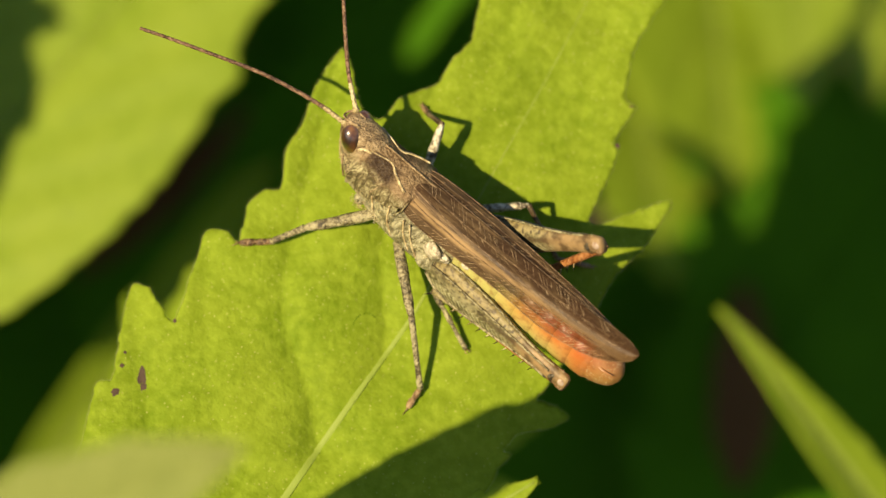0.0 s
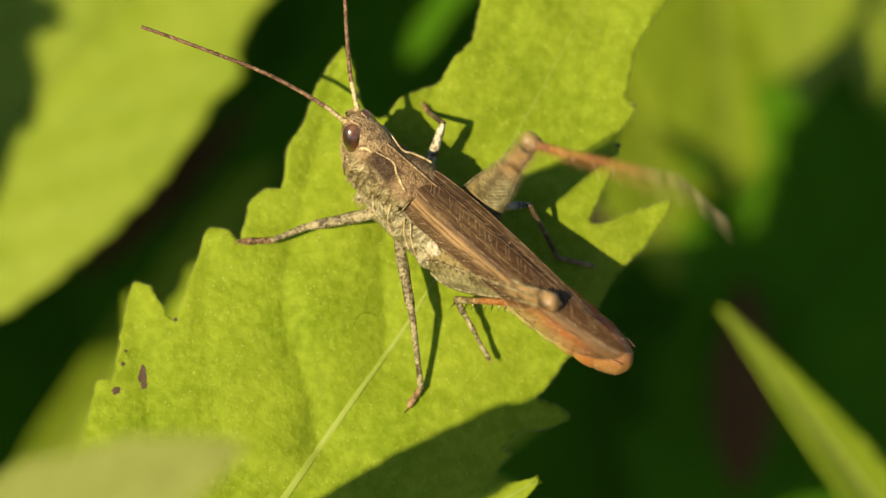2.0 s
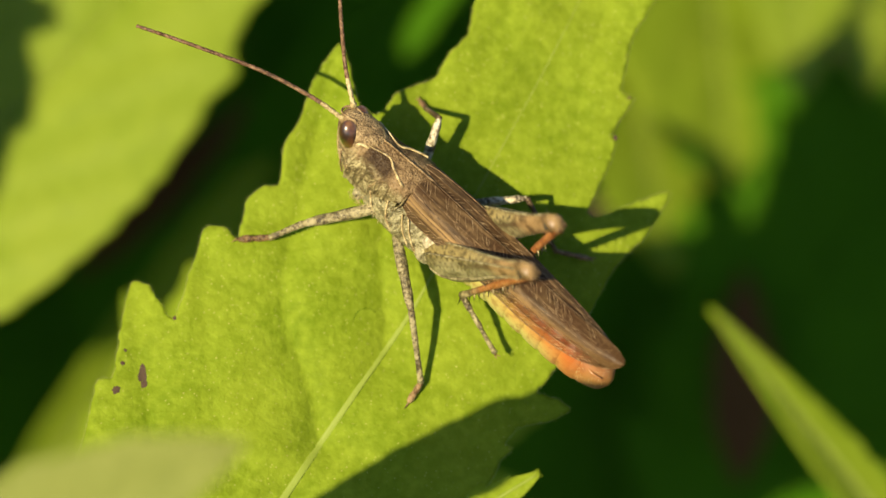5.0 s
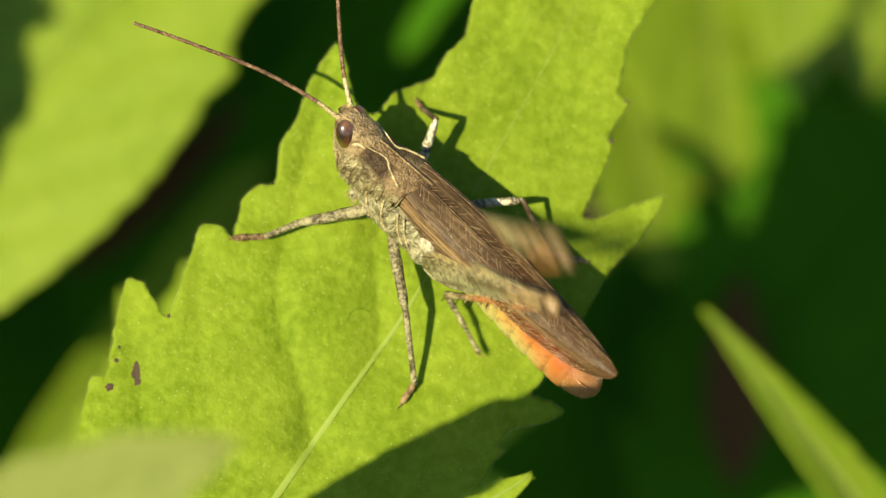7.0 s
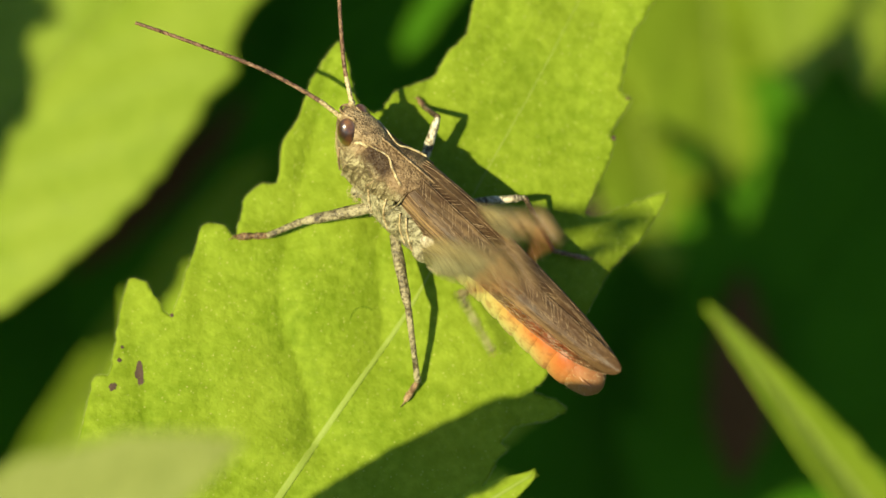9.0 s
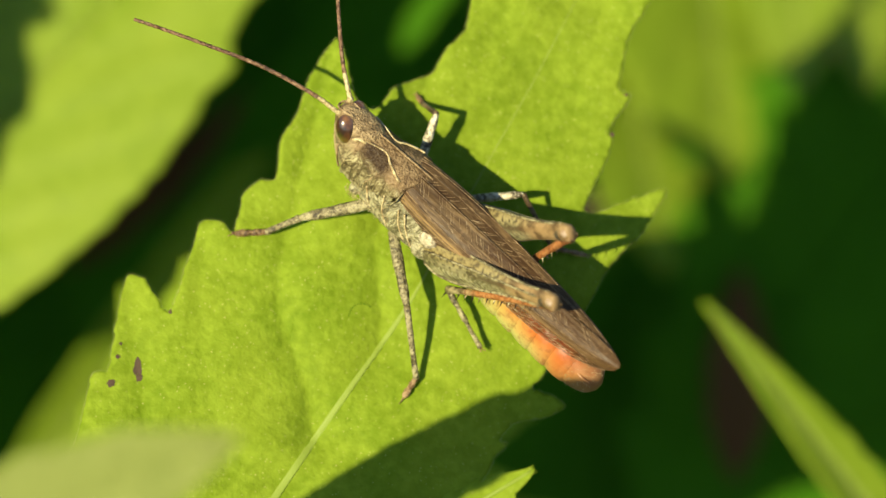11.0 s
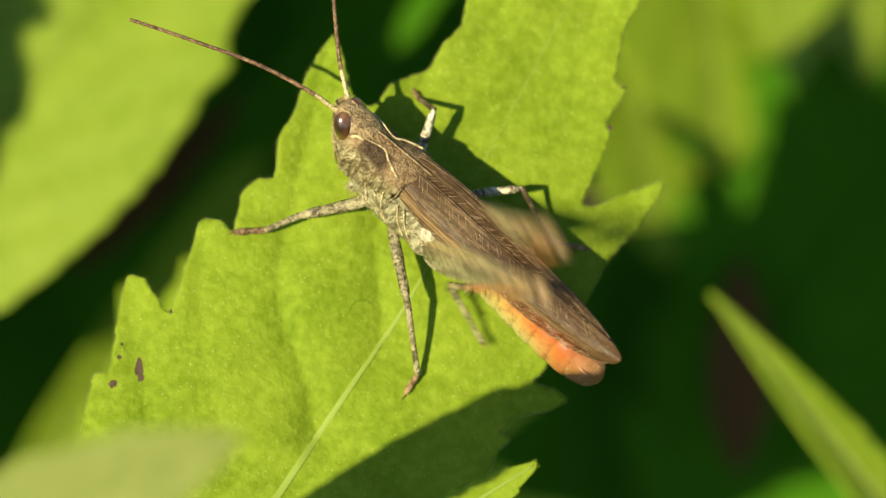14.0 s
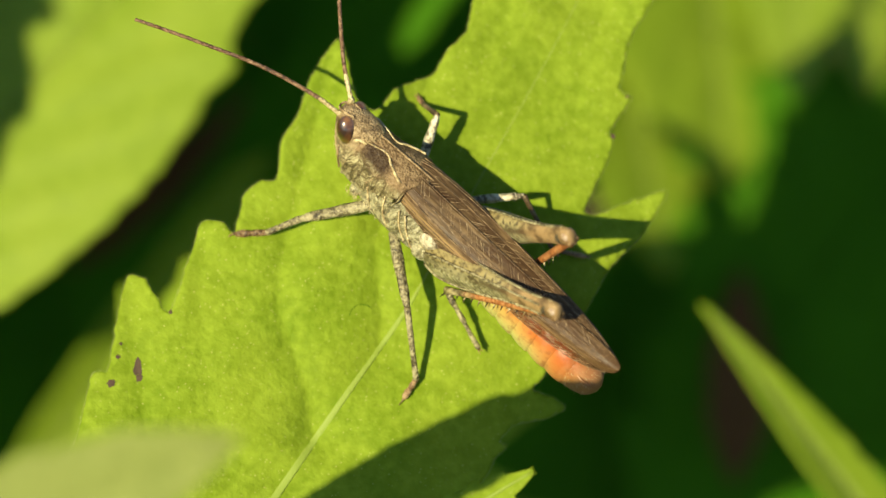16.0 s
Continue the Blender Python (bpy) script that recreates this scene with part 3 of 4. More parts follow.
LEAF_THING = main_leaf()


# ---------------------------------------------------------------- the other leaves
def side_leaf(base, tip, half_width, label, material=LEAF_FAR, teeth=5, tooth=0.25, normal=(0, 0, 1), sag=0.10, cup=0.15, fullness=0.8, seed=1, name="leaf"):
    """A toothed leaf from its base to its tip (mm, in the plane of focus), facing along normal."""
    base, tip = Vector(base), Vector(tip)
    length = (tip - base).length
    y = (tip - base).normalized()
    z = Vector(normal)
    z = (z - y * z.dot(y)).normalized()
    x = y.cross(z)
    frame_ = Matrix((x, y, z)).transposed().to_4x4()
    root = new(name)
    root.matrix_world = STAGE @ Matrix.Translation(base * MM) @ frame_
    tagged(root, label, "leaf")
    rng = np.random.default_rng(seed)
    a = np.linspace(0, 1, 150)
    wide = half_width * np.sin(np.pi * a ** fullness) ** 0.85 + 0.05

    def sheet(sign):
        k = (a * teeth + 0.5 * (sign > 0) * rng.random()) % 1.0
        w = wide * (1 + tooth * (k ** 1.6 - 0.5)) * (1 + 0.03 * np.interp(a, np.linspace(0, 1, 40), rng.normal(0, 1, 40)))
        cols = 20
        g = np.zeros((150, cols, 3))
        for j, t in enumerate(np.linspace(0, 1, cols)):
            g[:, j, 0] = sign * w * t
            g[:, j, 1] = a * length + 0.35 * w * t * (1 - a)
            vein = np.abs(((a - 0.25 * t) * teeth * 1.5) % 1 - 0.5) * 2
            g[:, j, 2] = -sag * length * (a - 0.3) ** 2 + cup * w * t + 0.10 * half_width * t * (1 - t) * (0.4 + 0.6 * vein)
        return g if sign > 0 else g[:, ::-1]
    part("blade_half", thick(sheet(1), 0.25), material, root)
    part("blade_half", thick(sheet(-1), 0.25), material, root)
    mid = np.column_stack([np.zeros(150), a * length, -sag * length * (a - 0.3) ** 2 + 0.02])
    part("midrib", tube(mid[::5], np.linspace(0.22, 0.06, 30), 8), VEIN if material in (LEAF, LEAF_FAR, LEAF_SHEEN) else material, root)
    return root


side_leaf((-42.74, -9.12, -38), (-6.90, 29.80, -40), 10.0, "broad blurred sunlit yellow-green leaf", LEAF_SHEEN, teeth=6, tooth=0.04, normal=(-0.25, 0, 1), seed=2)
side_leaf((-30.00, -19.50, -60), (-9.00, 8.50, -62), 3.0, "narrow green leaf in half shade", teeth=4, tooth=0.1, normal=(0.70, 0, 0.70), seed=3)
side_leaf((-14.50, 5.00, -58), (5.50, 22.50, -58), 2.8, "green leaf in half shade, colour dimmed for it", LEAF_SHADE_AND_FIBRE, teeth=4, tooth=0.1, normal=(0.2, 0, 0.95), seed=4)
side_leaf((-2.55, -16.94, 9), (5.08, -12.36, 10), 1.2, "small sunlit leaf tip with a toothed edge", material=LEAF, teeth=6, sag=0.02, fullness=0.9, seed=12)
side_leaf((-35.90, -19.20, 46.4), (-9.28, -9.30, 45.4), 2.75, "blurred pale downy leaf raised above the others", LEAF_PALE, teeth=4, tooth=0.0, fullness=1.6, sag=0.03, cup=0.05, normal=(0.35, 0, 0.94), seed=13)
BLADE = side_leaf((25.20, -17.84, 36), (13.29, -2.42, 35), 1.80, "slender pointed leaf blade with a folded midrib", teeth=1, tooth=0.0, normal=(0.76, -0.1, 0.64), cup=0.25, fullness=0.55, sag=0.02, seed=14)
# the storey of leaves below, which takes the shadow of the large leaf
side_leaf((17.10, 29.23, -64), (19.67, 3.47, -66), 9.4, "broad olive-green toothed leaf below", teeth=3, tooth=0.22, sag=0.02, cup=0.03, normal=(0.50, 0.1, 0.86), fullness=0.9, seed=5)
side_leaf((9.81, 26.87, -68), (15.73, -2.60, -67), 6.6, "sunlit green leaf tip below", teeth=3, tooth=0.15, sag=0.02, cup=0.03, normal=(0.58, 0.1, 0.80), fullness=1.1, seed=7)
side_leaf((23.98, 29.07, -62), (24.17, 9.46, -62), 4.0, "sunlit green leaf tip below", LEAF_SHEEN, teeth=3, tooth=0.25, sag=0.02, cup=0.03, normal=(0.35, 0.1, 0.93), fullness=1.1, seed=8)
side_leaf((29.97, 30.54, -66), (29.01, 9.57, -66), 4.2, "sunlit green leaf tip below", LEAF_SHEEN, teeth=3, tooth=0.3, sag=0.02, cup=0.03, normal=(0.40, 0.1, 0.91), fullness=1.0, seed=26)
# unseen blockers, added behind the large leaf to shape the shade further down
side_leaf((-21.79, -23.34, -30), (2.61, -1.00, -30), 12.0, "unseen leaf added under the large one to block sun", teeth=5, normal=(0, 0, 1), seed=6)
side_leaf((1.70, -5.43, -28), (10.10, 13.30, -28), 3.4, "unseen leaf added under the large one to block sun", teeth=5, normal=(0, 0, 1), fullness=1.0, seed=27)
side_leaf((-0.20, -2.50, -29), (-0.90, 4.20, -29), 1.4, "unseen leaf added under the large one to block sun", teeth=3, normal=(0, 0, 1), seed=93)
side_leaf((-3.00, 7.20, -28), (1.30, 2.00, -28), 0.8, "unseen leaf added under the large one to block sun", teeth=3, tooth=0.1, normal=(0, 0, 1), fullness=1.0, seed=94)
side_leaf((-5.00, -17.40, -29), (9.50, -17.10, -29), 1.5, "unseen leaf added under the large one to block sun", teeth=3, tooth=0.1, normal=(0, 0, 1), fullness=1.0, seed=95)
side_leaf((-8.46, -18.47, -26), (3.26, 0.54, -26), 7.8, "unseen leaf added under the large one to block sun", teeth=5, normal=(0, 0, 1), seed=25)
# low leaves whose dark colour carries part of their shade
side_leaf((38.62, 14.68, -69), (16.60, -14.61, -70), 12.0, "green leaf in the shade below, colour darkened for it", LEAF_SHADE_AND_FIBRE, teeth=5, normal=(0.2, 0.1, 0.95), seed=9)
side_leaf((20.10, -31.52, -74), (27.89, 5.49, -74), 11.0, "green leaf in the shade below, colour darkened for it", LEAF_SHADE_AND_FIBRE, teeth=5, normal=(-0.1, 0.1, 0.95), seed=10)
side_leaf((-3.25, 28.71, -72), (4.50, 0.81, -72), 10.0, "green leaf in the shade below, colour darkened for it", LEAF_SHADE_AND_FIBRE, teeth=5, normal=(0.2, 0.1, 0.95), seed=15)
side_leaf((-22.75, -17.88, -74), (-10.29, 14.84, -74), 9.0, "green leaf in the shade below, colour darkened for it", LEAF_SHADE_AND_FIBRE, teeth=5, normal=(0.2, 0.1, 0.95), seed=16)
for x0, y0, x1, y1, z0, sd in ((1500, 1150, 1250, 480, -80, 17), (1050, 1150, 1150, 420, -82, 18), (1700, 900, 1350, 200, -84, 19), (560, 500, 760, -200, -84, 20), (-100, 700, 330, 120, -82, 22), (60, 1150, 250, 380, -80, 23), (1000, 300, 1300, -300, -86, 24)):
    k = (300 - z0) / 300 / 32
    side_leaf(((x0 - 784) * k, (441 - y0) * k, z0), ((x1 - 784) * k, (441 - y1) * k, z0 - 2), 11.0, "green leaf in the shade below, colour darkened for it", LEAF_SHADE_AND_FIBRE, 5, 0.2, (0.2, 0.1, 0.95), seed=sd)
side_leaf((19.90, -16.50, -66), (20.60, -2.00, -67), 2.2, "withered brown leaf in the shade below", DRY, 3, 0.15, (0.2, 0.1, 0.95), seed=91)
side_leaf((-25.00, -2.00, -68), (-12.50, 10.00, -68), 1.5, "withered brown leaf in the shade below", DRY, 3, 0.15, (0.2, 0.1, 0.95), seed=92)
# more leaves far below, then unseen ones added beside the view to shade those below
rng = np.random.default_rng(21)
for k in range(30):
    cx, cy, cz = rng.uniform(-70, 70), rng.uniform(-45, 45), rng.uniform(-170, -95)
    an = rng.uniform(0, 2 * np.pi)
    ln = rng.uniform(28, 46)
    t = (cx + ln * math.cos(an), cy + ln * math.sin(an), cz + rng.uniform(-8, 8))
    ob = side_leaf((cx, cy, cz), t, ln * 0.25, "green leaf deep in the shade, colour darkened for it", LEAF_SHADE_AND_FIBRE, 5, 0.2, (rng.uniform(-.4, .4), rng.uniform(-.4, .4), 1), seed=30 + k)
    tagged(ob, group="shaded leaves below")
# sun blockers, added out of view to the left
for k in range(26):
    cx, cy, cz = rng.uniform(-110, -46), rng.uniform(-60, 45), rng.uniform(-60, 15)
    an = rng.uniform(0, 2 * np.pi)
    ln = rng.uniform(30, 44)
    t = (cx + 0.4 * ln * math.cos(an), cy + ln * math.sin(an), cz + rng.uniform(-8, 8))
    ob = side_leaf((cx, cy, cz), t, ln * 0.27, "unseen green toothed leaf added to shade those below", LEAF_FAR, 5, 0.2, (rng.uniform(-.4, .1), rng.uniform(-.3, .3), 1), seed=70 + k)
    tagged(ob, group="leaves around the view")

# ---------------------------------------------------------------- the grasshopper
# own space: x forward, y to its left, z up its back; the origin under the front of the head
FWD = Vector((-0.755, 0.656, 0.0))
LEFTWARD = Vector((-0.5314, -0.6116, 0.5864))
UPWARD = FWD.cross(LEFTWARD)
BODY = Matrix((FWD, LEFTWARD, UPWARD)).transposed().to_4x4()
BODY.translation = Vector((-6.49, 5.24, 2.0)) * MM
BODY_INV = BODY.inverted()


def to_body(p):
    """From the plane of focus (mm) to the insect's own space (mm)."""
    return np.array(BODY_INV @ (Vector(p) * MM)) / MM


hopper = new("grasshopper")
hopper.matrix_world = STAGE @ BODY
tagged(hopper, "brown grasshopper with an orange abdomen on the leaf", "grasshopper")


def head():
    rows = flow([(0.45, -2.30, 0.50, 0.48), (0.9, -2.1, 0.95, 0.80), (1.7, -1.95, 1.20, 1.08), (2.6, -1.65, 1.48, 1.20), (3.4, -1.32, 1.60, 1.16), (3.95, -1.12, 1.52, 0.98), (4.32, -1.08, 1.32, 0.70), (4.48, -1.10, 0.95, 0.34)], 6)
    shape = skin([oval((x, 0, z), (1, 0, 0), (0, 1, 0), a, b, 2.3, 36) for z, x, a, b in rows])
    h = part("head", shape, FACE, hopper, "mottled tan head with a slanting face")
    for s in (1, -1):
        e = ball((0, 0, 0), 0.62, 0.68, 1.10, 28, 22)
        m = np.array(Matrix.Rotation(radians(38), 3, "Y") @ Matrix.Rotation(radians(-10 * s), 3, "X"))
        part("eye", (np.asarray(e[0]) @ m.T + (-0.80, (0.60 if s > 0 else 0.46) * s, 3.52), e[1]), EYE, h, "glossy brown oval compound eye")
        line = flow([(-0.55, 0.34 * s, 4.46), (0.05, 0.40 * s, 4.34), (0.42, 0.24 * s, 4.12), (0.50, 0.0, 4.06)], 5)
        part("brow_ridge", tube(line, 0.07, 6), HEAD, h)
        line = flow([(-1.35, 0.98 * s, 3.72), (-1.6, 0.92 * s, 3.98), (-2.0, 0.84 * s, 4.02)], 5)
        part("pale_stripe", tube(line, np.linspace(0.13, 0.07, len(line)), 8), CREAM, h, "thin cream stripe behind the eye")
        palp = flow([(-2.0, 0.36 * s, 0.45), (-1.95, 0.48 * s, 0.22), (-1.85, 0.46 * s, 0.02)], 5)
        part("palp", tube(palp, [0.13] * 8 + [0.10] * 3, 7), LEG, h)
        cheek = flow([(-0.85, 1.08 * s, 2.6), (-1.2, 1.20 * s, 1.9), (-1.6, 1.02 * s, 1.0)], 6)
        part("cheek_groove", tube(cheek, 0.05, 6), HEAD, h)
        face = flow([(0.30, 0.26 * s, 3.7), (0.02, 0.30 * s, 2.9), (-0.55, 0.42 * s, 1.8), (-1.15, 0.5 * s, 1.0)], 6)
        part("face_ridge", tube(face, 0.06, 6), CREAM, h)
    part("mouth_plate", ball((-1.75, 0, 0.66), 0.30, 0.52, 0.34), PLEURA, h)


head()


def antenna(points, label):
    p = flow([to_body(q) for q in points], 26)
    s = np.concatenate([[0], np.cumsum(np.linalg.norm(np.diff(p, axis=0), axis=1))])
    q = np.linspace(0, s[-1], 300)
    p = np.stack([np.interp(q, s, p[:, k]) for k in range(3)], 1)
    r = np.interp(q, [0, 1.2, s[-1]], [0.125, 0.12, 0.095])
    ring = (q / 0.46) % 1.0
    r = r * (0.82 + 0.22 * np.minimum(1, np.minimum(ring, 1 - ring) * 6))
    n = int(300 * 1.5 / s[-1])
    a = part("antenna", tube(p, r, 9), FEELER, hopper, label)
    part("antenna_base", tube(p[:n], r[:n] * 1.08, 9), FEELER_BASE, a, "pale first joints")
    part("antenna_socket", ball(p[0], 0.20, 0.20, 0.20), FEELER_BASE, a)


antenna([(-5.34, 6.84, 5.5), (-6.87, 7.95, 5.4), (-9.66, 9.47, 4.8), (-12.91, 10.75, 4.2), (-14.93, 11.50, 3.9), (-16.55, 12.07, 3.6)], "thin ringed brown antenna")
antenna([(-4.73, 7.58, 5.4), (-5.12, 9.54, 5.4), (-5.31, 11.70, 5.2), (-5.41, 13.55, 5), (-5.54, 15.41, 4.8), (-5.72, 16.95, 4.6)], "thin ringed brown antenna")


def pronotum():
    rows = flow([(-1.7, 0.84, 4.30, 0.20, 1.24, 0.9), (-2.3, 0.72, 4.34, 0.22, 1.34, 0.75), (-2.9, 0.54, 4.36, 0.24, 1.42, 0.75), (-3.3, 0.56, 4.36, 0.25, 1.48, 0.85), (-3.7, 0.86, 4.36, 0.30, 1.54, 1.0), (-4.5, 1.26, 4.36, 0.42, 1.62, 1.4), (-5.2, 1.36, 4.34, 0.46, 1.64, 2.0)], 7)
    rings, side, mid = [], [], []
    for i, (x, yc, zt, h, ys, zb) in enumerate(rows):
        half = [(0, zt), (yc * 0.5, zt - h * 0.45), (yc, zt - h), (yc + (ys - yc) * 0.6, zt - h - 0.35), (ys, zt - h - 1.0), (ys, (zt + zb) / 2 - 0.2), (ys * 0.93, zb + 0.25), (ys * 0.7, zb)]
        half = np.array(half)
        fr = max(0, -x - 3.8) / 1.4
        k = np.concatenate([half, half[::-1] * (-1, 1)])[:-1]
        k = np.vstack([half, (half[1:] * (-1, 1))[::-1]])
        xs = x - 0.85 * fr * np.clip(1 - np.abs(k[:, 0]) / 1.45, 0, 1) * (k[:, 1] > 3)
        rings.append(np.column_stack([xs, k]))
        side.append((x - 0.85 * fr * max(0, 1 - yc / 1.45), yc, zt - h))
        mid.append((x - 0.85 * fr, 0, zt))
    p = part("pronotum", skin(rings), DISC, hopper, "brown saddle shield with three keels")
    side, mid = np.array(side), np.array(mid)
    for s in (1, -1):
        q = side * (1, s, 1) + (0, 0, 0.02)
        part("side_keel", tube(q[2:-5], np.linspace(0.035, 0.080, len(q) - 7), 7), CREAM, p, "cream angled side keel")
        groove = flow([(-3.6, 0.75 * s, 4.0), (-3.5, 1.42 * s, 3.2), (-3.3, 1.46 * s, 2.0)], 6)
        part("cross_furrow", tube(groove, 0.04, 6), HEAD, p)
        rim = flow([(-5.25, 1.28 * s, 3.88), (-5.28, 1.64 * s, 3.0), (-5.15, 1.6 * s, 2.2)], 6)
        part("hind_rim", tube(rim, 0.05, 6), DISC, p)
    part("middle_keel", tube(mid + (0, 0, 0.01), 0.06, 7), HEAD, p)


pronotum()


def thorax():
    t = part("thorax", trunk([(-2.2, 1.7, 0.9, 1.2), (-3.2, 1.55, 1.35, 1.65), (-5.0, 1.42, 1.72, 1.85), (-7.0, 1.42, 1.84, 1.90), (-8.6, 1.6, 1.62, 1.75), (-9.6, 1.8, 1.2, 1.4)], 6, 2.4), PLEURA, hopper, "pale grey-green ridged thorax side")
    for s in (1, -1):
        for line in ([(-4.6, 1.60, 2.5), (-5.0, 1.74, 1.5), (-5.7, 1.70, 0.6)], [(-5.7, 1.72, 2.5), (-6.2, 1.84, 1.6), (-7.0, 1.80, 0.7)], [(-6.1, 1.76, 2.6), (-6.7, 1.87, 1.7), (-7.4, 1.80, 0.8), (-7.7, 1.78, 0.7)], [(-3.5, 1.44, 1.9), (-4.0, 1.57, 1.2), (-4.5, 1.50, 0.5)]):
            part("plate_ridge", tube(flow([(x, y * s, z) for x, y, z in line], 6), 0.055, 6), CREAM, t, "thin cream ridge between plates")
        part("hip_knob", ball((-8.72, 1.64 * s, 2.16), 0.36, 0.20, 0.30), LEG_PALE, t, "smooth grey knob above the hind leg")
        plate = [oval((-7.85 - 0.10 * k, (1.60 + 0.12 * k) * s, 2.05 + 0.06 * k), (0.86, 0, 0.5), (-0.5, 0, 0.86), a, a * 1.15, 3.4, 20) for k, a in ((0, 0.52), (1, 0.50), (2, 0.46), (2.6, 0.34), (2.8, 0.12))]
        part("hip_plate", skin(plate if s < 0 else [q[::-1] for q in plate]), WHITE, t, "smooth white knob above the hind leg")
        part("hip_socket", ball((-8.0, 1.62 * s, 0.85), 0.62, 0.36, 0.62), PLEURA, t)
        part("pale_patch", ball((-10.1, 1.36 * s, 2.5), 0.50, 0.12, 0.26), WHITE, t)
        for x, z in ((-3.1, 0.45), (-5.3, 0.25)):
            part("leg_socket", ball((x, 1.0 * s, z), 0.38, 0.34, 0.40), PLEURA, t)


thorax()

HIND_PIVOT = np.array((-8.5, 0.0, 1.8))


def abdomen():
    rows = flow([(0.3, 0.0, 1.15, 1.35), (-1.5, 0.0, 1.38, 1.62), (-4.0, -0.1, 1.36, 1.62), (-7.2, -0.30, 1.34, 1.66), (-9.8, -0.50, 1.20, 1.42), (-11.0, -0.62, 0.92, 1.06), (-11.5, -0.7, 0.6, 0.66)], 8)
    xs = rows[:, 0]
    at = lambda x: [np.interp(-x, -xs, rows[:, k]) for k in (1, 2, 3)]
    core = []
    for x in np.linspace(0.2, -11.1, 40):
        z, w, h = at(x)
        core.append(oval((x, 0, z), (0, 1, 0), (0, 0, 1), w * 0.93, h * 0.93, 2.2, 26))
    ab = part("abdomen", skin(core), ABDOMEN, hopper, "yellow to orange ringed abdomen")
    ab.location = Vector(HIND_PIVOT) * MM
    edges = np.linspace(0.1, -10.1, 9)
    for a, b in zip(edges[:-1], edges[1:]):
        rings = []
        for k, f in ((0.0, 0.95), (0.06, 0.98), (0.3, 1.025), (0.6, 1.045), (0.92, 1.035), (1.04, 0.99), (1.10, 0.95)):
            x = a + (b - a) * k
            z, w, h = at(x)
            rings.append(oval((x, 0, z), (0, 1, 0), (0, 0, 1), w * f, h * f, 2.2, 30))
        part("segment", skin(rings), ABDOMEN, ab)
    tip = flow([(-10.0, -0.50, 1.17, 1.36), (-10.85, -0.55, 1.0, 1.14), (-11.5, -0.58, 0.72, 0.80), (-11.85, -0.58, 0.25, 0.30)], 5)
    part("tail_plate", skin([oval((x, 0, z), (0, 1, 0), (0, 0, 1), w, h, 2.2, 24) for x, z, w, h in tip]), ABDOMEN, ab, "orange rounded tail plate")
    for s in (1, -1):
        part("cercus", tube(flow([(-10.5, 0.76 * s, 0.05), (-11.0, 0.86 * s, 0.1), (-11.5, 0.76 * s, 0.12)], 5), np.linspace(0.16, 0.04, 11), 7), ABDOMEN, ab)
    return ab


ABDOMEN_PART = abdomen()
WING_PIVOT = np.array((-6.0, 0.0, 3.4))


def wing(side, lift):
    rows = flow([(0.0, 0.75, 4.20, 1.45, 3.4), (0.08, 1.05, 4.18, 1.66, 2.80), (0.25, 1.22, 4.12, 1.72, 2.80), (0.45, 1.15, 4.08, 1.54, 2.72), (0.65, 0.98, 4.06, 1.46, 2.48), (0.82, 0.82, 4.06, 1.28, 2.66), (1.0, 0.66, 4.08, 0.98, 3.10)], 20)
    g = []
    for a, yf, zf, ym, zm in rows:
        end = 1.0 if a < 0.80 else math.sqrt(max(0.0, 1 - ((a - 0.80) / 0.20) ** 2.4))
        line = flow([(-0.22 if side > 0 else -0.05, 4.34 - 0.1 * a), (yf * 0.55, zf + 0.16), (yf, zf), (yf + (ym - yf) * 0.55, (zf + zm) / 2 + 0.18), (ym, zm)], 7)
        mid = line[9]
        line = mid + (line - mid) * (0.04 + 0.96 * end)
        line[:, 0] -= 0.42 * max(0.0, (a - 0.65) / 0.35) ** 2
        x = -4.7 - (16.05 if side > 0 else 15.8) * a
        g.append(np.column_stack([np.full(len(line), x), line[:, 0] * side, line[:, 1] + lift]))
    g = np.array(g) - WING_PIVOT
    w = part("wing", thick(g if side > 0 else g[:, ::-1], 0.05), WING, hopper, "folded brown net-veined forewing")
    w.location = Vector(WING_PIVOT) * MM
    top = g + (0, 0, 0.012)
    for c, stop, r in ((0, 0.97, 0.045), (7, 0.90, 0.04), (13, 0.95, 0.055), (16, 0.93, 0.035), (20, 0.90, 0.05), (24, 0.86, 0.04), (28, 0.97, 0.05)):
        n = int(len(top) * stop)
        part("wing_vein", tube(top[2:n, c], np.linspace(r * 0.75, r * 0.4, n - 2), 6), WING_VEIN, w)
    bars, rng = [], np.random.default_rng(6 + side)
    for lo, hi, lean, first, last in ((0, 7, 6, 14, 104), (7, 13, 6, 20, 100), (20, 24, -4, 40, 100), (24, 28, -5, 18, 112)):
        for i in range(first, last, 2):
            if rng.random() < 0.30:
                continue
            j = min(max(i + lean + rng.integers(-1, 2), 0), len(top) - 1)
            a, b = rng.uniform(0, 0.35), rng.uniform(0.6, 1)
            bars.append(tube(top[i, lo] + np.linspace(a, b, 5)[:, None] * (top[j, hi] - top[i, lo]), rng.uniform(0.008, 0.016), 4))
    tagged(part("cross_vein", joined(*bars), CROSS_VEIN, w), kind="stuff")
    return w


WINGS = [wing(-1, 0.0), wing(1, 0.07)]

# ---------------------------------------------------------------- legs
def limb(name, points, radii, material, label="", flat=1.0):
    p = flow([to_body(q) for q in points], 8)
    r = np.interp(np.linspace(0, 1, len(p)), np.linspace(0, 1, len(radii)), radii)
    return part(name, tube(p, r, 10, flat), material, hopper, label)


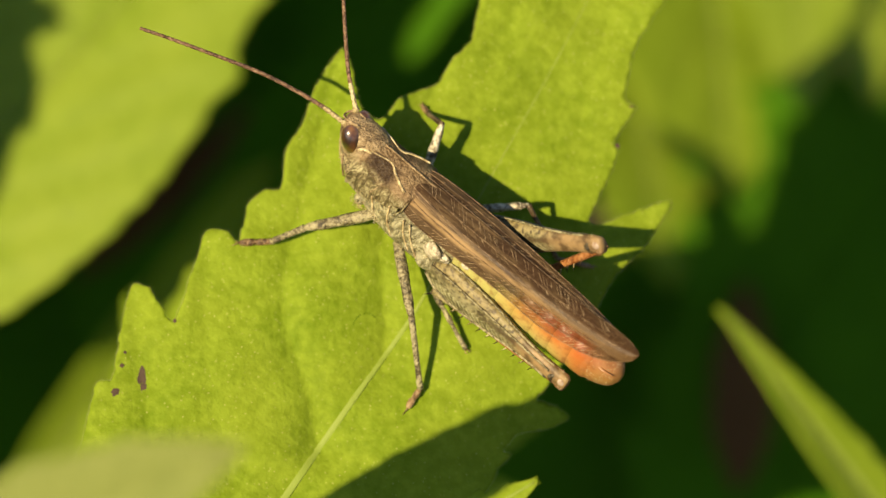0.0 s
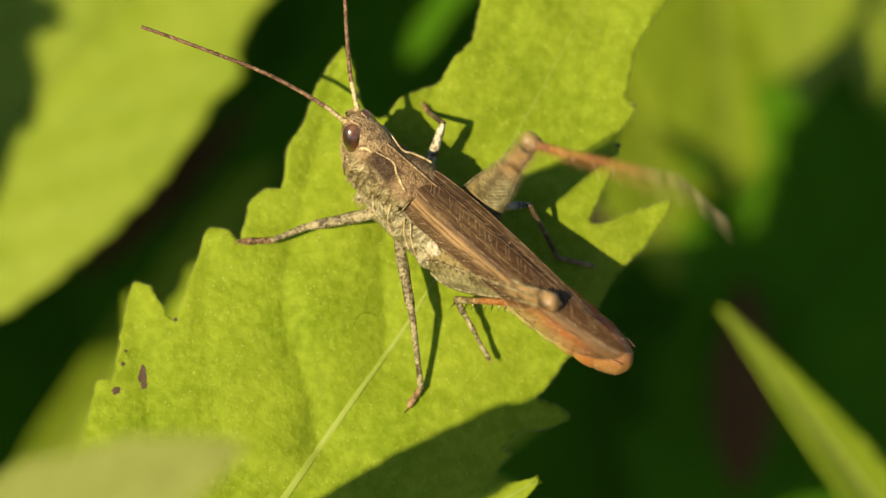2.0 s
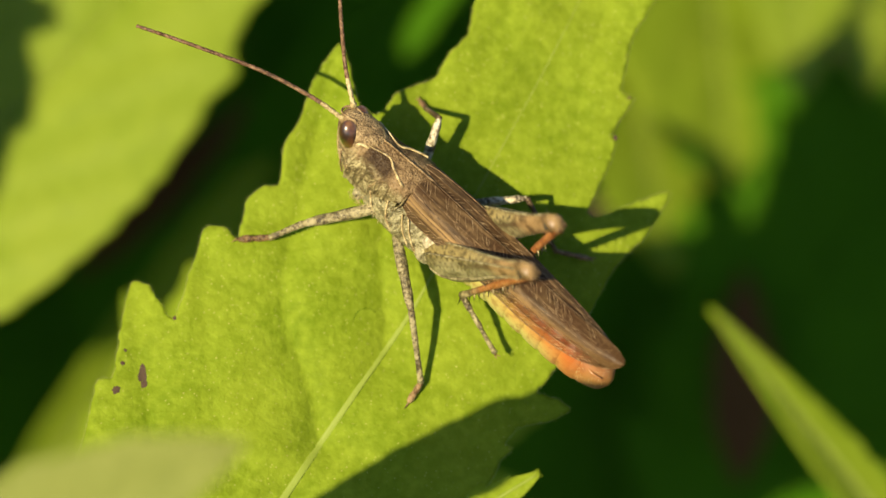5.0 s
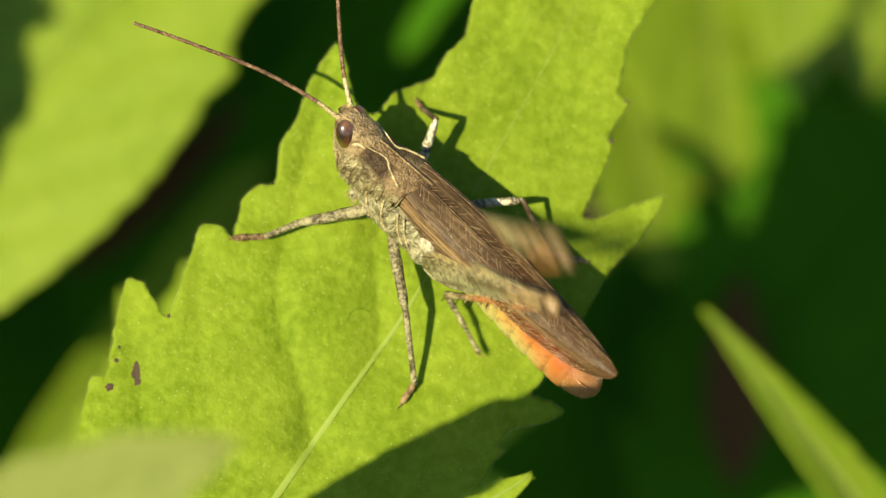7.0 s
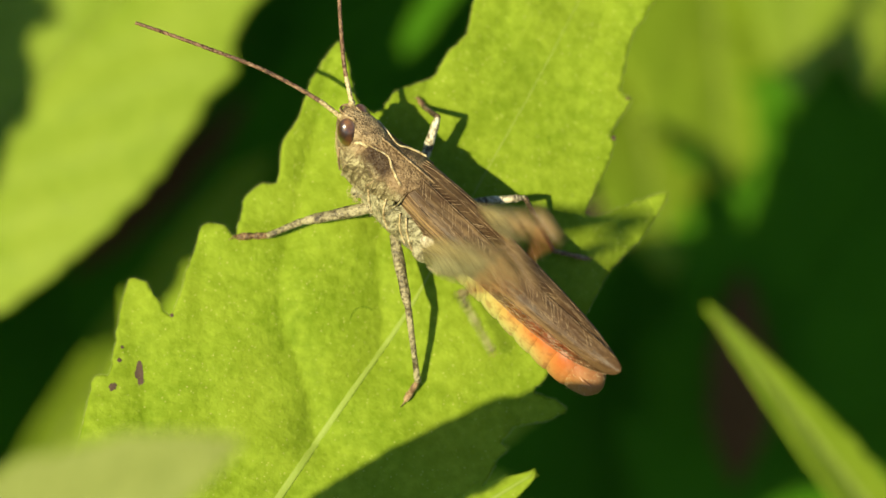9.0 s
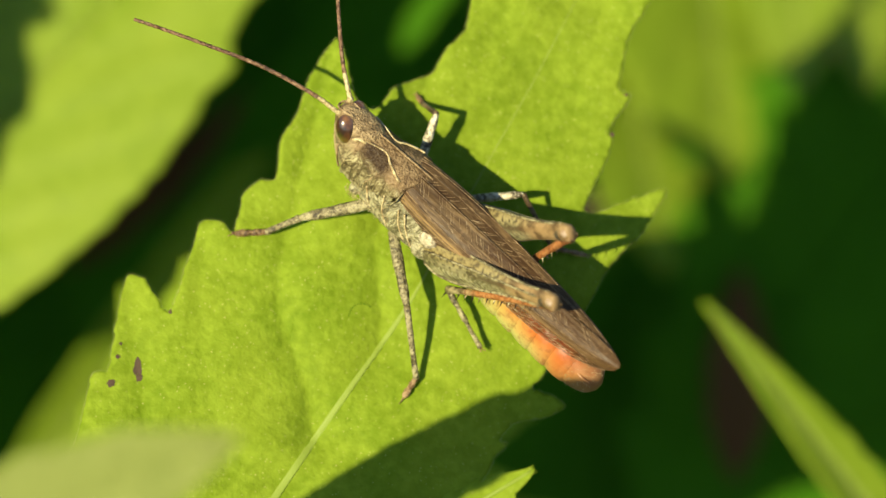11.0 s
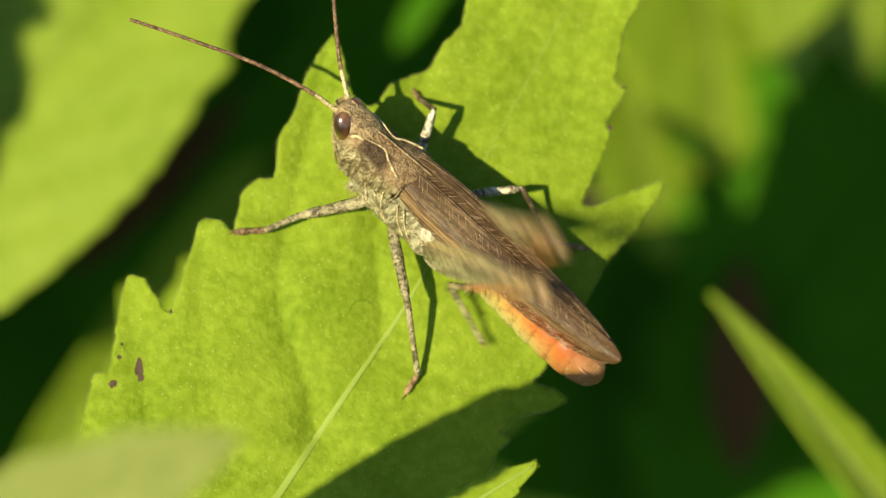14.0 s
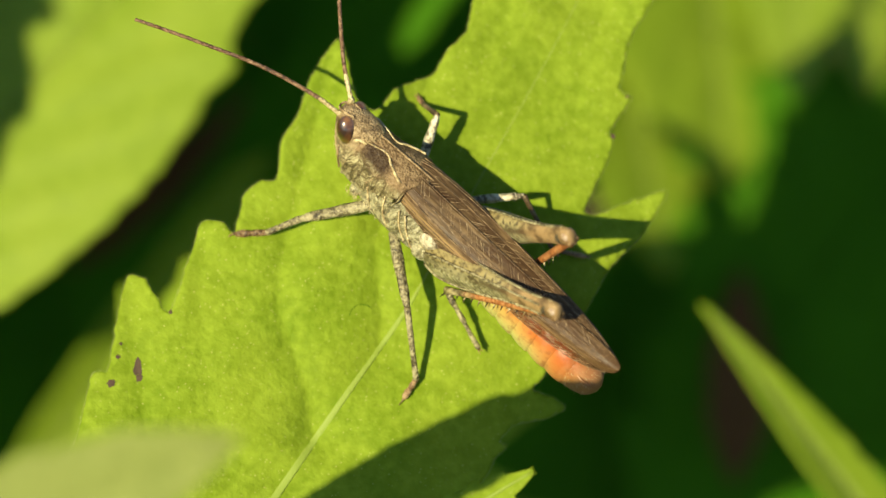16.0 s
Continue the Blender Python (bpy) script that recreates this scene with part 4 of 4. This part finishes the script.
def foot_claws(at, way, parent):
    a, w = np.asarray(at, float), np.asarray(way, float)
    for s in (1, -1):
        q = flow([a, a + 0.16 * w + np.array((0, 0.10 * s, 0.02)), a + 0.28 * w + np.array((0, 0.14 * s, -0.10))], 4)
        part("claw", tube(q, np.linspace(0.05, 0.015, len(q)), 6), FOOT, parent)


def low(x, y, lift):
    return on_leaf(x, y, lift)


def walking_leg(kind, hip, knee, ankle, toe, thick_, label, shin_material=LEG, lower=None):
    hip, knee, ankle, toe = (np.array(p, float) for p in (hip, knee, ankle, toe))
    mid = (hip + knee) / 2
    limb(kind + "_femur", [hip, mid, knee], [thick_ * 0.8, thick_, thick_ * 1.05, thick_ * 0.85, thick_ * 0.9, thick_ * 0.5], LEG if shin_material is LEG else shin_material, label)
    limb(kind + "_tibia", [knee, (knee + ankle) / 2 + np.array((0, 0, 0.08)), ankle], [thick_ * 0.62, thick_ * 0.55, thick_ * 0.5, thick_ * 0.58], lower or shin_material)
    f = limb(kind + "_tarsus", [ankle, (ankle + toe) / 2 + np.array((0, 0, -0.02)), toe], [thick_ * 0.5, thick_ * 0.50, thick_ * 0.60, thick_ * 0.46, thick_ * 0.64, thick_ * 0.60, thick_ * 0.40], FOOT)
    b = to_body(toe)
    w = b - to_body(ankle)
    foot_claws(b, w / np.linalg.norm(w), f)


walking_leg("foreleg", (*(-3.44, 1.97), 3.4), low(*(-7.59, 1.16), 1.3), low(*(-9.44, 0.41), 0.45), low(*(-11.19, 0.34), 0.16), 0.34, "mottled front leg stretched out on the leaf")
walking_leg("middle_leg", (*(-2.50, 0.41), 3.0), low(*(-1.72, -3.72), 2.9), low(*(-1.25, -7.66), 0.55), low(*(-1.94, -8.72), 0.16), 0.32, "mottled middle leg planted on the leaf")
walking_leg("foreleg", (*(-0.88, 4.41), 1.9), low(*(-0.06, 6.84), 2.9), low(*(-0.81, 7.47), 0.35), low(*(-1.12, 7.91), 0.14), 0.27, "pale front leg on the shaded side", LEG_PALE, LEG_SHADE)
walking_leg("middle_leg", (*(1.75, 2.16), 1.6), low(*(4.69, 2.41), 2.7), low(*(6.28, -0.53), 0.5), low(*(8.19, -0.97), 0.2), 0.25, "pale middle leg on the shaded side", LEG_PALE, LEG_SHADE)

THIGH, SHIN_LENGTH = 10.0, 9.0


def hind_leg(side):
    """Femur with its root at the hip, along -x; shin and foot along +x from their own joints."""
    rows = flow([(0.35, 0.0, 0.20, 0.30), (-0.2, 0.0, 0.42, 0.72), (-1.2, -0.08, 0.60, 1.28), (-2.8, -0.08, 0.64, 1.30), (-4.6, -0.03, 0.55, 1.08), (-6.4, 0.0, 0.42, 0.74), (-8.0, 0.0, 0.37, 0.58), (-9.0, 0.02, 0.38, 0.58), (-9.6, 0.03, 0.38, 0.58), (-10.02, 0.02, 0.34, 0.52), (-10.16, 0.0, 0.29, 0.44)], 7)
    sh = skin([oval((x, 0, z), (0, 1, 0), (0, 0, 1), w, h, 2.0, 28) for x, z, w, h in rows])
    fem = part("hind_femur", sh, FEMUR, hopper, "thick mottled hind thigh with a ribbed face")
    at = lambda x: [np.interp(-x, -rows[:, 0], rows[:, k]) for k in (2, 3)]
    xs = np.linspace(-0.1, -9.0, 40)
    for frac, off in ((1.0, 0.0), (-1.0, 0.0), (0.62, 0.86), (-0.62, 0.86)):
        q = np.array([(x, side * off * at(x)[0], frac * at(x)[1] * (0.99 if off else 1.0)) for x in xs])
        part("thigh_keel", tube(q, 0.07, 6), LEG, fem)
    for f in (1, -1):
        part("knee", ball((-9.86, 0.25 * f, 0.16), 0.25, 0.15, 0.25), KNEE, fem, "pale pinkish knee knob")
        part("knee_lobe", ball((-9.92, 0.24 * f, -0.24), 0.28, 0.13, 0.22), FOOT, fem)
    for f in (1, -1):
        arc = flow([(-9.40, 0.24 * f, 0.34), (-9.24, 0.27 * f, 0.05), (-9.36, 0.26 * f, -0.38)], 6)
        part("knee_crescent", tube(arc, np.concatenate([np.linspace(0.10, 0.22, 7), np.linspace(0.21, 0.08, 6)]), 9), KNEE_DARK, fem, "dark crescent mark")
    p = flow([(0, 0, 0), (0.5, 0, -0.02), (SHIN_LENGTH * 0.5, 0, -0.05), (SHIN_LENGTH, 0, 0)], 10)
    shin = part("hind_tibia", tube(p, np.interp(np.linspace(0, 1, len(p)), [0, 0.08, 0.2, 0.9, 1], [0.32, 0.34, 0.27, 0.18, 0.22]), 10), SHIN, hopper, "orange spiny hind shin")
    for k in range(11):
        for s in (1, -1):
            x = 1.8 + k * 0.62
            part("spine", spike((x, 0.12 * s, 0.14), (0.55, 0.45 * s, 0.75), 0.42, 0.06), CREAM if k % 2 else SPINE, shin)
    for s in (1, -1):
        part("spur", spike((SHIN_LENGTH - 0.05, 0.15 * s, 0.05), (0.8, 0.5 * s, 0.5), 0.62, 0.07), SPINE, shin, "dark-tipped spur")
    q = flow([(0, 0, 0), (0.9, 0, 0.02), (1.9, 0, 0.0), (2.9, 0, 0.03), (3.7, 0, 0.0)], 8)
    foot = part("hind_tarsus", tube(q, np.interp(np.linspace(0, 1, len(q)), [0, 0.22, 0.3, 0.5, 0.56, 0.9, 1], [0.17, 0.19, 0.12, 0.17, 0.11, 0.14, 0.16]), 9), LEG, hopper, "jointed hind foot")
    foot_claws((3.7, 0, 0), (1, 0, 0), foot)
    return fem, shin, foot


HIND = {1: hind_leg(1), -1: hind_leg(-1)}


def hairs(name, roots, ways, length, radius, material, parent, label="", seed=1):
    """Fine short hairs as one part."""
    rng = np.random.default_rng(seed)
    shapes = [spike(p, np.asarray(w) + rng.normal(0, 0.35, 3), length * rng.uniform(0.5, 1.2), radius) for p, w in zip(roots, ways)]
    return tagged(part(name, joined(*shapes), material, parent, label), kind="stuff")


def body_hairs():
    rng = np.random.default_rng(9)
    roots, ways = [], []
    for k in range(700):
        if k < 260:
            a, z = rng.uniform(0.2, 2.4), rng.uniform(0.6, 2.6)
            x = np.interp(z, [0.45, 0.9, 1.7, 2.6], [-2.3, -2.1, -1.95, -1.65])
            rx, ry = np.interp(z, [0.45, 0.9, 1.7, 2.6], [0.5, 0.95, 1.2, 1.48]), np.interp(z, [0.45, 0.9, 1.7, 2.6], [0.48, 0.8, 1.08, 1.2])
            roots.append((x + rx * math.cos(a), ry * math.sin(a), z))
            ways.append((math.cos(a), math.sin(a), -0.2))
        else:
            a, x = rng.uniform(-1.35, 0.5), rng.uniform(-8.2, -2.6)
            roots.append((x, 1.72 * math.cos(a), 1.45 + 1.8 * math.sin(a)))
            ways.append((-0.2, math.cos(a), math.sin(a)))
    hairs("fine_hairs", roots, ways, 0.34, 0.014, CREAM, hopper, "short pale hairs under head and thorax", 3)


body_hairs()


def tail_hairs():
    rng = np.random.default_rng(19)
    roots, ways = [], []
    for k in range(220):
        a, t = rng.uniform(0, 2 * np.pi), rng.uniform(0, 1)
        x = -9.95 - 1.7 * t
        w, h = np.interp(t, [0, 0.5, 0.85, 1], [1.16, 1.0, 0.74, 0.3]), np.interp(t, [0, 0.5, 0.85, 1], [1.35, 1.14, 0.82, 0.34])
        roots.append((x, w * math.cos(a), -0.5 + h * math.sin(a)))
        ways.append((-0.9, math.cos(a), math.sin(a)))
    hairs("fine_hairs", roots, ways, 0.28, 0.014, CREAM, ABDOMEN_PART, "short pale hairs on the tail", 4)


tail_hairs()


def thigh_hairs(side):
    fem = HIND[side][0]
    rng = np.random.default_rng(29)
    roots, ways = [], []
    for k in range(150):
        x, a = rng.uniform(-10, -0.5), rng.choice((-1, 1)) * rng.uniform(1.2, 1.9)
        h = np.interp(-x, [0, 1.2, 2.8, 4.6, 6.4, 8, 9.6, 10.2], [0.7, 1.02, 1.05, 0.92, 0.68, 0.46, 0.58, 0.4])
        roots.append((x, 0.3 * math.cos(a) * side, h * math.sin(a)))
        ways.append((-0.5, 0.4 * math.cos(a), math.sin(a)))
    hairs("fine_hairs", roots, ways, 0.26, 0.013, CREAM, fem, "", 5)


thigh_hairs(1)
thigh_hairs(-1)


def leaf_fringe():
    """The white down along the edge of the large leaf, and its fine glandular dots."""
    for corners, seed, sign in ((LEFT, 11, -1), (RIGHT, 12, 1)):
        edge = margin(corners, 1500, seed, 0.035)
        d = np.gradient(edge, axis=0)
        out = np.stack([d[:, 1], -d[:, 0]], 1) / (np.linalg.norm(d, axis=1)[:, None] + 1e-9) * sign
        h = leaf_height(edge)
        roots = np.column_stack([edge, h - 0.08])
        ways = np.column_stack([out, np.full(len(edge), 0.25)])
        hairs("edge_down", roots, ways, 0.17, 0.011, DOWN, LEAF_THING, "fine white down along the edge", seed)


leaf_fringe()


# ---------------------------------------------------------------- what moves
# seconds, lift and outward swing of the left and of the right hind thigh, in degrees
LEFT_THIGH = [(0, 9.2, 7.4), (0.6, 9.2, 7.4), (0.7, 14.3, 6.8), (0.8, 28.1, 7.5), (0.9, 31.3, 9.6), (1, 45.5, 6), (1.1, 45.8, 5.8), (1.2, 47.8, 8.4),
             (1.3, 56.6, 6.9), (1.4, 57.5, 8.1), (1.5, 59, 7.6), (1.6, 62.6, 6.8), (1.7, 64.9, 12.7), (1.8, 57.5, 8.4), (1.9, 65.8, 9.9), (2, 49.4, 11.6),
             (2.1, 37.3, 11.3), (2.2, 46.7, 11.6), (2.3, 61.4, 10.4), (2.4, 65.4, 10.8), (2.5, 69.9, 11.6), (2.6, 67.7, 10.6), (2.7, 65.7, 11.2), (2.8, 71.2, 11.7)]
LEFT_THIGH += [(2.9, 73, 9), (3, 80, 5.1), (3.1, 72, 8.5), (3.2, 69.3, 13.3), (3.3, 60.3, 13.4), (3.4, 69.8, 13.3), (3.5, 73.5, 8.8), (3.6, 56, 14.3),
             (3.7, 59.9, 13.5), (3.8, 54.6, 10.1), (3.9, 41.6, 17.3), (4, 42, 16.1), (4.1, 66.9, 13.4), (4.2, 69.7, 15.5), (6.3, 67.4, 12), (6.4, 69.1, 12.2),
             (6.5, 52.8, 13), (6.6, 52.9, 11.7), (6.7, 66.2, 11.5), (6.8, 66.7, 12.7), (6.9, 60.5, 15.9), (7, 43.4, 9.2), (7.1, 58.6, 12.4), (7.2, 48, 10.7)]
LEFT_THIGH += [(7.3, 61.6, 13), (7.4, 54.8, 13.7), (7.5, 55.5, 13.5), (7.6, 53.6, 12.4), (7.7, 53.2, 13.2), (7.8, 47.8, 13.7), (7.9, 43.4, 11.1), (8, 39.2, 10.1),
             (8.1, 40, 13.2), (8.2, 37, 11.2), (8.3, 37.5, 13.2), (8.4, 35.8, 13.6), (8.6, 34.5, 13.3), (8.7, 53.1, 13.7), (8.8, 62, 16.9), (8.9, 65, 16.5),
             (9, 63, 14.1), (9.1, 60.2, 14.9), (9.2, 68.6, 17.4), (11.3, 40.3, 9.7), (12.9, 39.7, 10.4), (13, 49.4, 12.2), (13.1, 60.5, 13.4), (13.2, 68.2, 18.5)]
LEFT_THIGH += [(13.3, 68.6, 17.2), (13.4, 68.7, 13.2), (13.5, 67, 12.3), (13.6, 64.7, 13), (13.7, 66.1, 13.6), (13.8, 65.3, 13.2), (13.9, 48, 13.5), (14, 47.5, 12.8),
             (14.1, 53.5, 11.3), (14.2, 51.4, 11.4), (14.3, 54.5, 11.3), (14.4, 50.9, 11.1), (14.5, 71.7, 14.2), (14.6, 65.4, 13.4), (14.7, 61.5, 16.7), (14.8, 64.2, 16.5),
             (14.9, 57.9, 14.3), (15, 52.7, 13.4), (15.1, 51.4, 13), (15.3, 49.5, 12.4), (15.4, 46.9, 13.5), (15.7, 42.8, 11.3), (16, 41.2, 10.7)]
RIGHT_THIGH = [(0, 50.6, 1.2), (0.6, 50.5, 1.2), (0.7, 52.9, 3.7), (0.8, 54.9, 4.3), (0.9, 53, 4.9), (1, 61.3, 5.3), (1.1, 58, 5.3), (1.2, 57.6, 4.2),
             (1.3, 60, 4.3), (1.4, 63, 5.7), (1.5, 65.6, 5.9), (1.6, 69, 6.1), (1.7, 63.6, 7.8), (1.8, 66.8, 7.1), (1.9, 69, 6.4), (2, 91.5, -2.2),
             (2.1, 57.9, 4.6), (2.2, 65.4, 8.3), (2.3, 70.4, 8.6), (2.4, 68.6, 10.8), (2.5, 75.3, 7.2), (2.6, 68.3, 11.6), (2.7, 68.6, 9), (2.8, 76.9, 8.8)]
RIGHT_THIGH += [(2.9, 74, 9.5), (3, 77.3, 7.4), (3.1, 66.9, 11.8), (3.2, 76.7, 8.4), (3.3, 62.5, 11.6), (3.4, 73.9, 8), (3.5, 79.6, 7.9), (3.6, 66.8, 11.9),
             (3.7, 63.2, 10.7), (3.8, 69, 10.4), (3.9, 71.5, -2.1), (4, 66.5, 5.2), (4.1, 73.8, 9.7), (4.2, 73.3, 11.9), (6.3, 72, 13.5), (6.4, 78.5, 11.7),
             (6.5, 55, 16.8), (6.6, 60.2, 15.2), (6.7, 73.5, 13.4), (6.8, 61.3, 18.9), (6.9, 63.4, 15.4), (7, 55.5, 13.3), (7.1, 76.4, 11.7), (7.2, 57.4, 12.6)]
RIGHT_THIGH += [(7.3, 77.5, 12.1), (7.4, 56.8, 12.3), (7.5, 57.4, 12.1), (8.6, 57.7, 11.3), (8.7, 70, 9.8), (8.8, 67.7, 14.1), (8.9, 61.9, 13), (9, 65.7, 14.1),
             (9.1, 62.7, 13), (9.2, 63.1, 15.9), (11.3, 57.1, 9.4), (12.9, 56.7, 10.2), (13, 65.3, 10.2), (13.1, 67.9, 11.5), (13.2, 69.5, 10.5), (13.3, 69.5, 13.4),
             (13.4, 69.5, 13.3), (13.5, 68.7, 12.3), (13.6, 66.9, 12), (13.7, 73.3, 9.7), (13.8, 75.2, 11.3), (13.9, 55.1, 13.7), (14, 56.9, 15.3), (14.1, 65, 14.1)]
RIGHT_THIGH += [(14.2, 60.8, 14.5), (14.3, 68.7, 11.8), (14.4, 62.8, 14.4), (14.5, 71.4, 12.5), (14.6, 74.1, 11.2), (14.7, 66.2, 18.4), (14.8, 55.2, 16.6), (14.9, 62.8, 13.5),
             (15, 58.7, 10.8), (15.1, 57.7, 11.5), (16, 57.3, 10.6)]
RIGHT_OPENING = ((0, 24), (1.9, 22), (2.0, 130), (2.1, 30), (2.3, 20), (3.8, 20), (3.9, 40), (4.0, 42), (4.1, 22), (16, 26))
# quick strokes too short for the table above: seconds, swing in degrees (left, right)
STROKES = ((1.7, 16, 14), (2.0, 4, 18), (2.3, 10, 16), (3.3, 10, 14), (3.6, 22, 26), (3.7, 16, 16), (6.5, 24, 26), (6.6, 22, 24), (6.8, 50, 36), (6.9, 18, 24), (7.0, 14, 34),
           (7.2, 10, 30), (8.8, 16, 22), (9.0, 46, 26), (9.1, 20, 20), (9.2, 34, 22), (13.2, 30, 22), (13.4, 24, 12), (13.6, 18, 20), (13.9, 18, 34), (14.0, 22, 36), (14.1, 20, 28),
           (14.2, 18, 34), (14.3, 18, 30), (14.4, 12, 30), (14.5, 14, 36), (14.7, 50, 34), (14.8, 60, 26))


def along_table(rows, t, k):
    return float(np.interp(t, [r[0] for r in rows], [r[k] for r in rows]))


def thigh_angles(side, t):
    rows = LEFT_THIGH if side > 0 else RIGHT_THIGH
    lift, out = along_table(rows, t, 1), along_table(rows, t, 2)
    if 4.25 < t < 6.25 or 9.25 < t < 11.0:
        lift += 9 * math.sin(t * 31.0) * min(1, (t - 4.2) * 4, max(0, (6.3 - t) * 4) if t < 7 else 1) if t < 7 else 6 * math.sin(t * 29.0) * max(0, 1 - (t - 9.2) / 1.8)
    for at, a, b in STROKES:
        d = (t - at) * FPS
        if abs(d) < 1.5:
            lift += (a if side > 0 else b) * 0.5 * round(d)
    return min(lift, 96), out


def hind_rows(side):
    hip = np.array((-8.3, 1.36, 0.60)) if side > 0 else np.array((-8.3, -1.5, 0.8))
    thigh, shin, foot = [], [], []
    rest = to_body((0.48, -0.87, -0.12)) - to_body((0, 0, 0))
    rest = Vector(rest if side > 0 else rest * np.array((1, -1, 1))).normalized()
    for k in range(0, int(16 * FPS) + 1):
        t = k / FPS
        lift, out = thigh_angles(side, t)
        y = math.sin(radians(out))
        r = math.cos(radians(out))
        d = Vector((-r * math.cos(radians(lift)), y, r * math.sin(radians(lift))))
        x_f = -d
        y_f = Vector((0, 1, 0))
        y_f = (y_f - x_f * y_f.dot(x_f)).normalized()
        z_f = x_f.cross(y_f)
        bend = along_table(RIGHT_OPENING, t, 1) if side < 0 else float(np.interp(lift, [10, 30, 45, 62, 76], [9, 11, 12.5, 14.5, 13]))
        way = (-d * math.cos(radians(bend)) - z_f * math.sin(radians(bend))).normalized()
        knee = Vector(hip) + d * (THIGH - 0.25) - z_f * 0.32
        heel = knee + way * SHIN_LENGTH
        m = Matrix((x_f, y_f, z_f)).transposed().to_4x4()
        m.translation = Vector(hip) * MM
        thigh.append((t, m))
        zs = (way * z_f.dot(way) - z_f).normalized()
        ms = Matrix((way, zs.cross(way), zs)).transposed().to_4x4()
        ms.translation = knee * MM
        shin.append((t, ms))
        xf = rest
        yf = (Vector((0, 1, 0)) - xf * xf.y).normalized()
        mf = Matrix((xf, yf, xf.cross(yf))).transposed().to_4x4()
        mf.translation = heel * MM
        foot.append((t, mf))
    return thigh, shin, foot


def motions():
    for side, things in HIND.items():
        for thing, rows in zip(things, hind_rows(side)):
            walk(thing, rows)
    # wings and hind body are held up a little, away from the leaf
    rise = lambda a: Matrix.Rotation(radians(a), 4, Vector((0, 0.81, -0.586)))
    # the hind body sinks slowly and turns a little aside
    sink = ((0, -3.5, 0.8, 0), (1.6, -3.5, 1.2, 0), (1.9, -4.5, 1.8, 0), (2.0, -9, 7, 2), (2.1, -7, 5.5, 2), (2.3, -5, 3.8, 2), (2.6, -3, 3.5, 2), (3.6, -3, 3.8, 3), (3.8, -5, 5.8, 4), (3.9, -6, 8.5, 6), (4.05, -6, 8.5, 6), (4.2, -6, 8, 6), (5.0, -1.5, 4, 12),
            (6.3, 2.2, 2.3, 24), (9.0, 1.8, 1.9, 24), (12.0, 1.6, 1.7, 26), (16.0, 1.8, 1.7, 26))
    for thing, spread in ((WINGS[0], -0.55), (WINGS[1], -1)):
        walk(thing, [(t, Matrix.Translation((Vector(WING_PIVOT) + Vector((0, 0.81, -0.586)) * r * 0.005) * MM) @ rise(12) @ pose(0, 0, 0, 0, -d, -y) @ pose(0, 0, 0, r * spread)) for t, d, y, r in sink])
    droop = ((0, -2.8, -1.8), (1.6, -3.5, -1.2), (1.9, -3.5, -1), (2.0, -6, -4), (2.1, -5, -3), (2.3, -4, -1), (2.6, -3, 0.2), (3.6, -3, 0.4), (3.8, -4, -0.6), (3.9, -5, -1.2), (4.05, -5, -1.2), (4.2, -4.4, -0.6), (5.0, -1.5, 2.6), (6.3, 0.4, 4.2), (9.0, 1.4, 3.9), (12.0, 1.6, 3.8), (16.0, 1.8, 3.9))
    walk(ABDOMEN_PART, [(t, Matrix.Translation(Vector(HIND_PIVOT) * MM) @ rise(8) @ pose(0, 0, 0, 0, -d, -y)) for t, d, y in droop])
    base = BLADE.matrix_world.copy()
    walk(BLADE, [(t, Matrix.Translation(STAGE.to_3x3() @ Vector((x, y, 0)) * MM) @ base) for t, x, y in ((0, 0.3, -0.3), (2, 0.35, -0.3), (3, 0.3, -0.3), (3.5, 0.15, -0.4), (4, -0.1, -0.8), (4.2, -0.1, -0.8), (7, -0.15, -0.6), (9, -0.15, -0.6), (12, -0.2, -0.6), (13.5, -0.2, -0.4), (14, 0.1, -0.6), (14.5, 0, -0.6), (15, -0.3, -0.65), (16, -0.3, -0.65))])


motions()
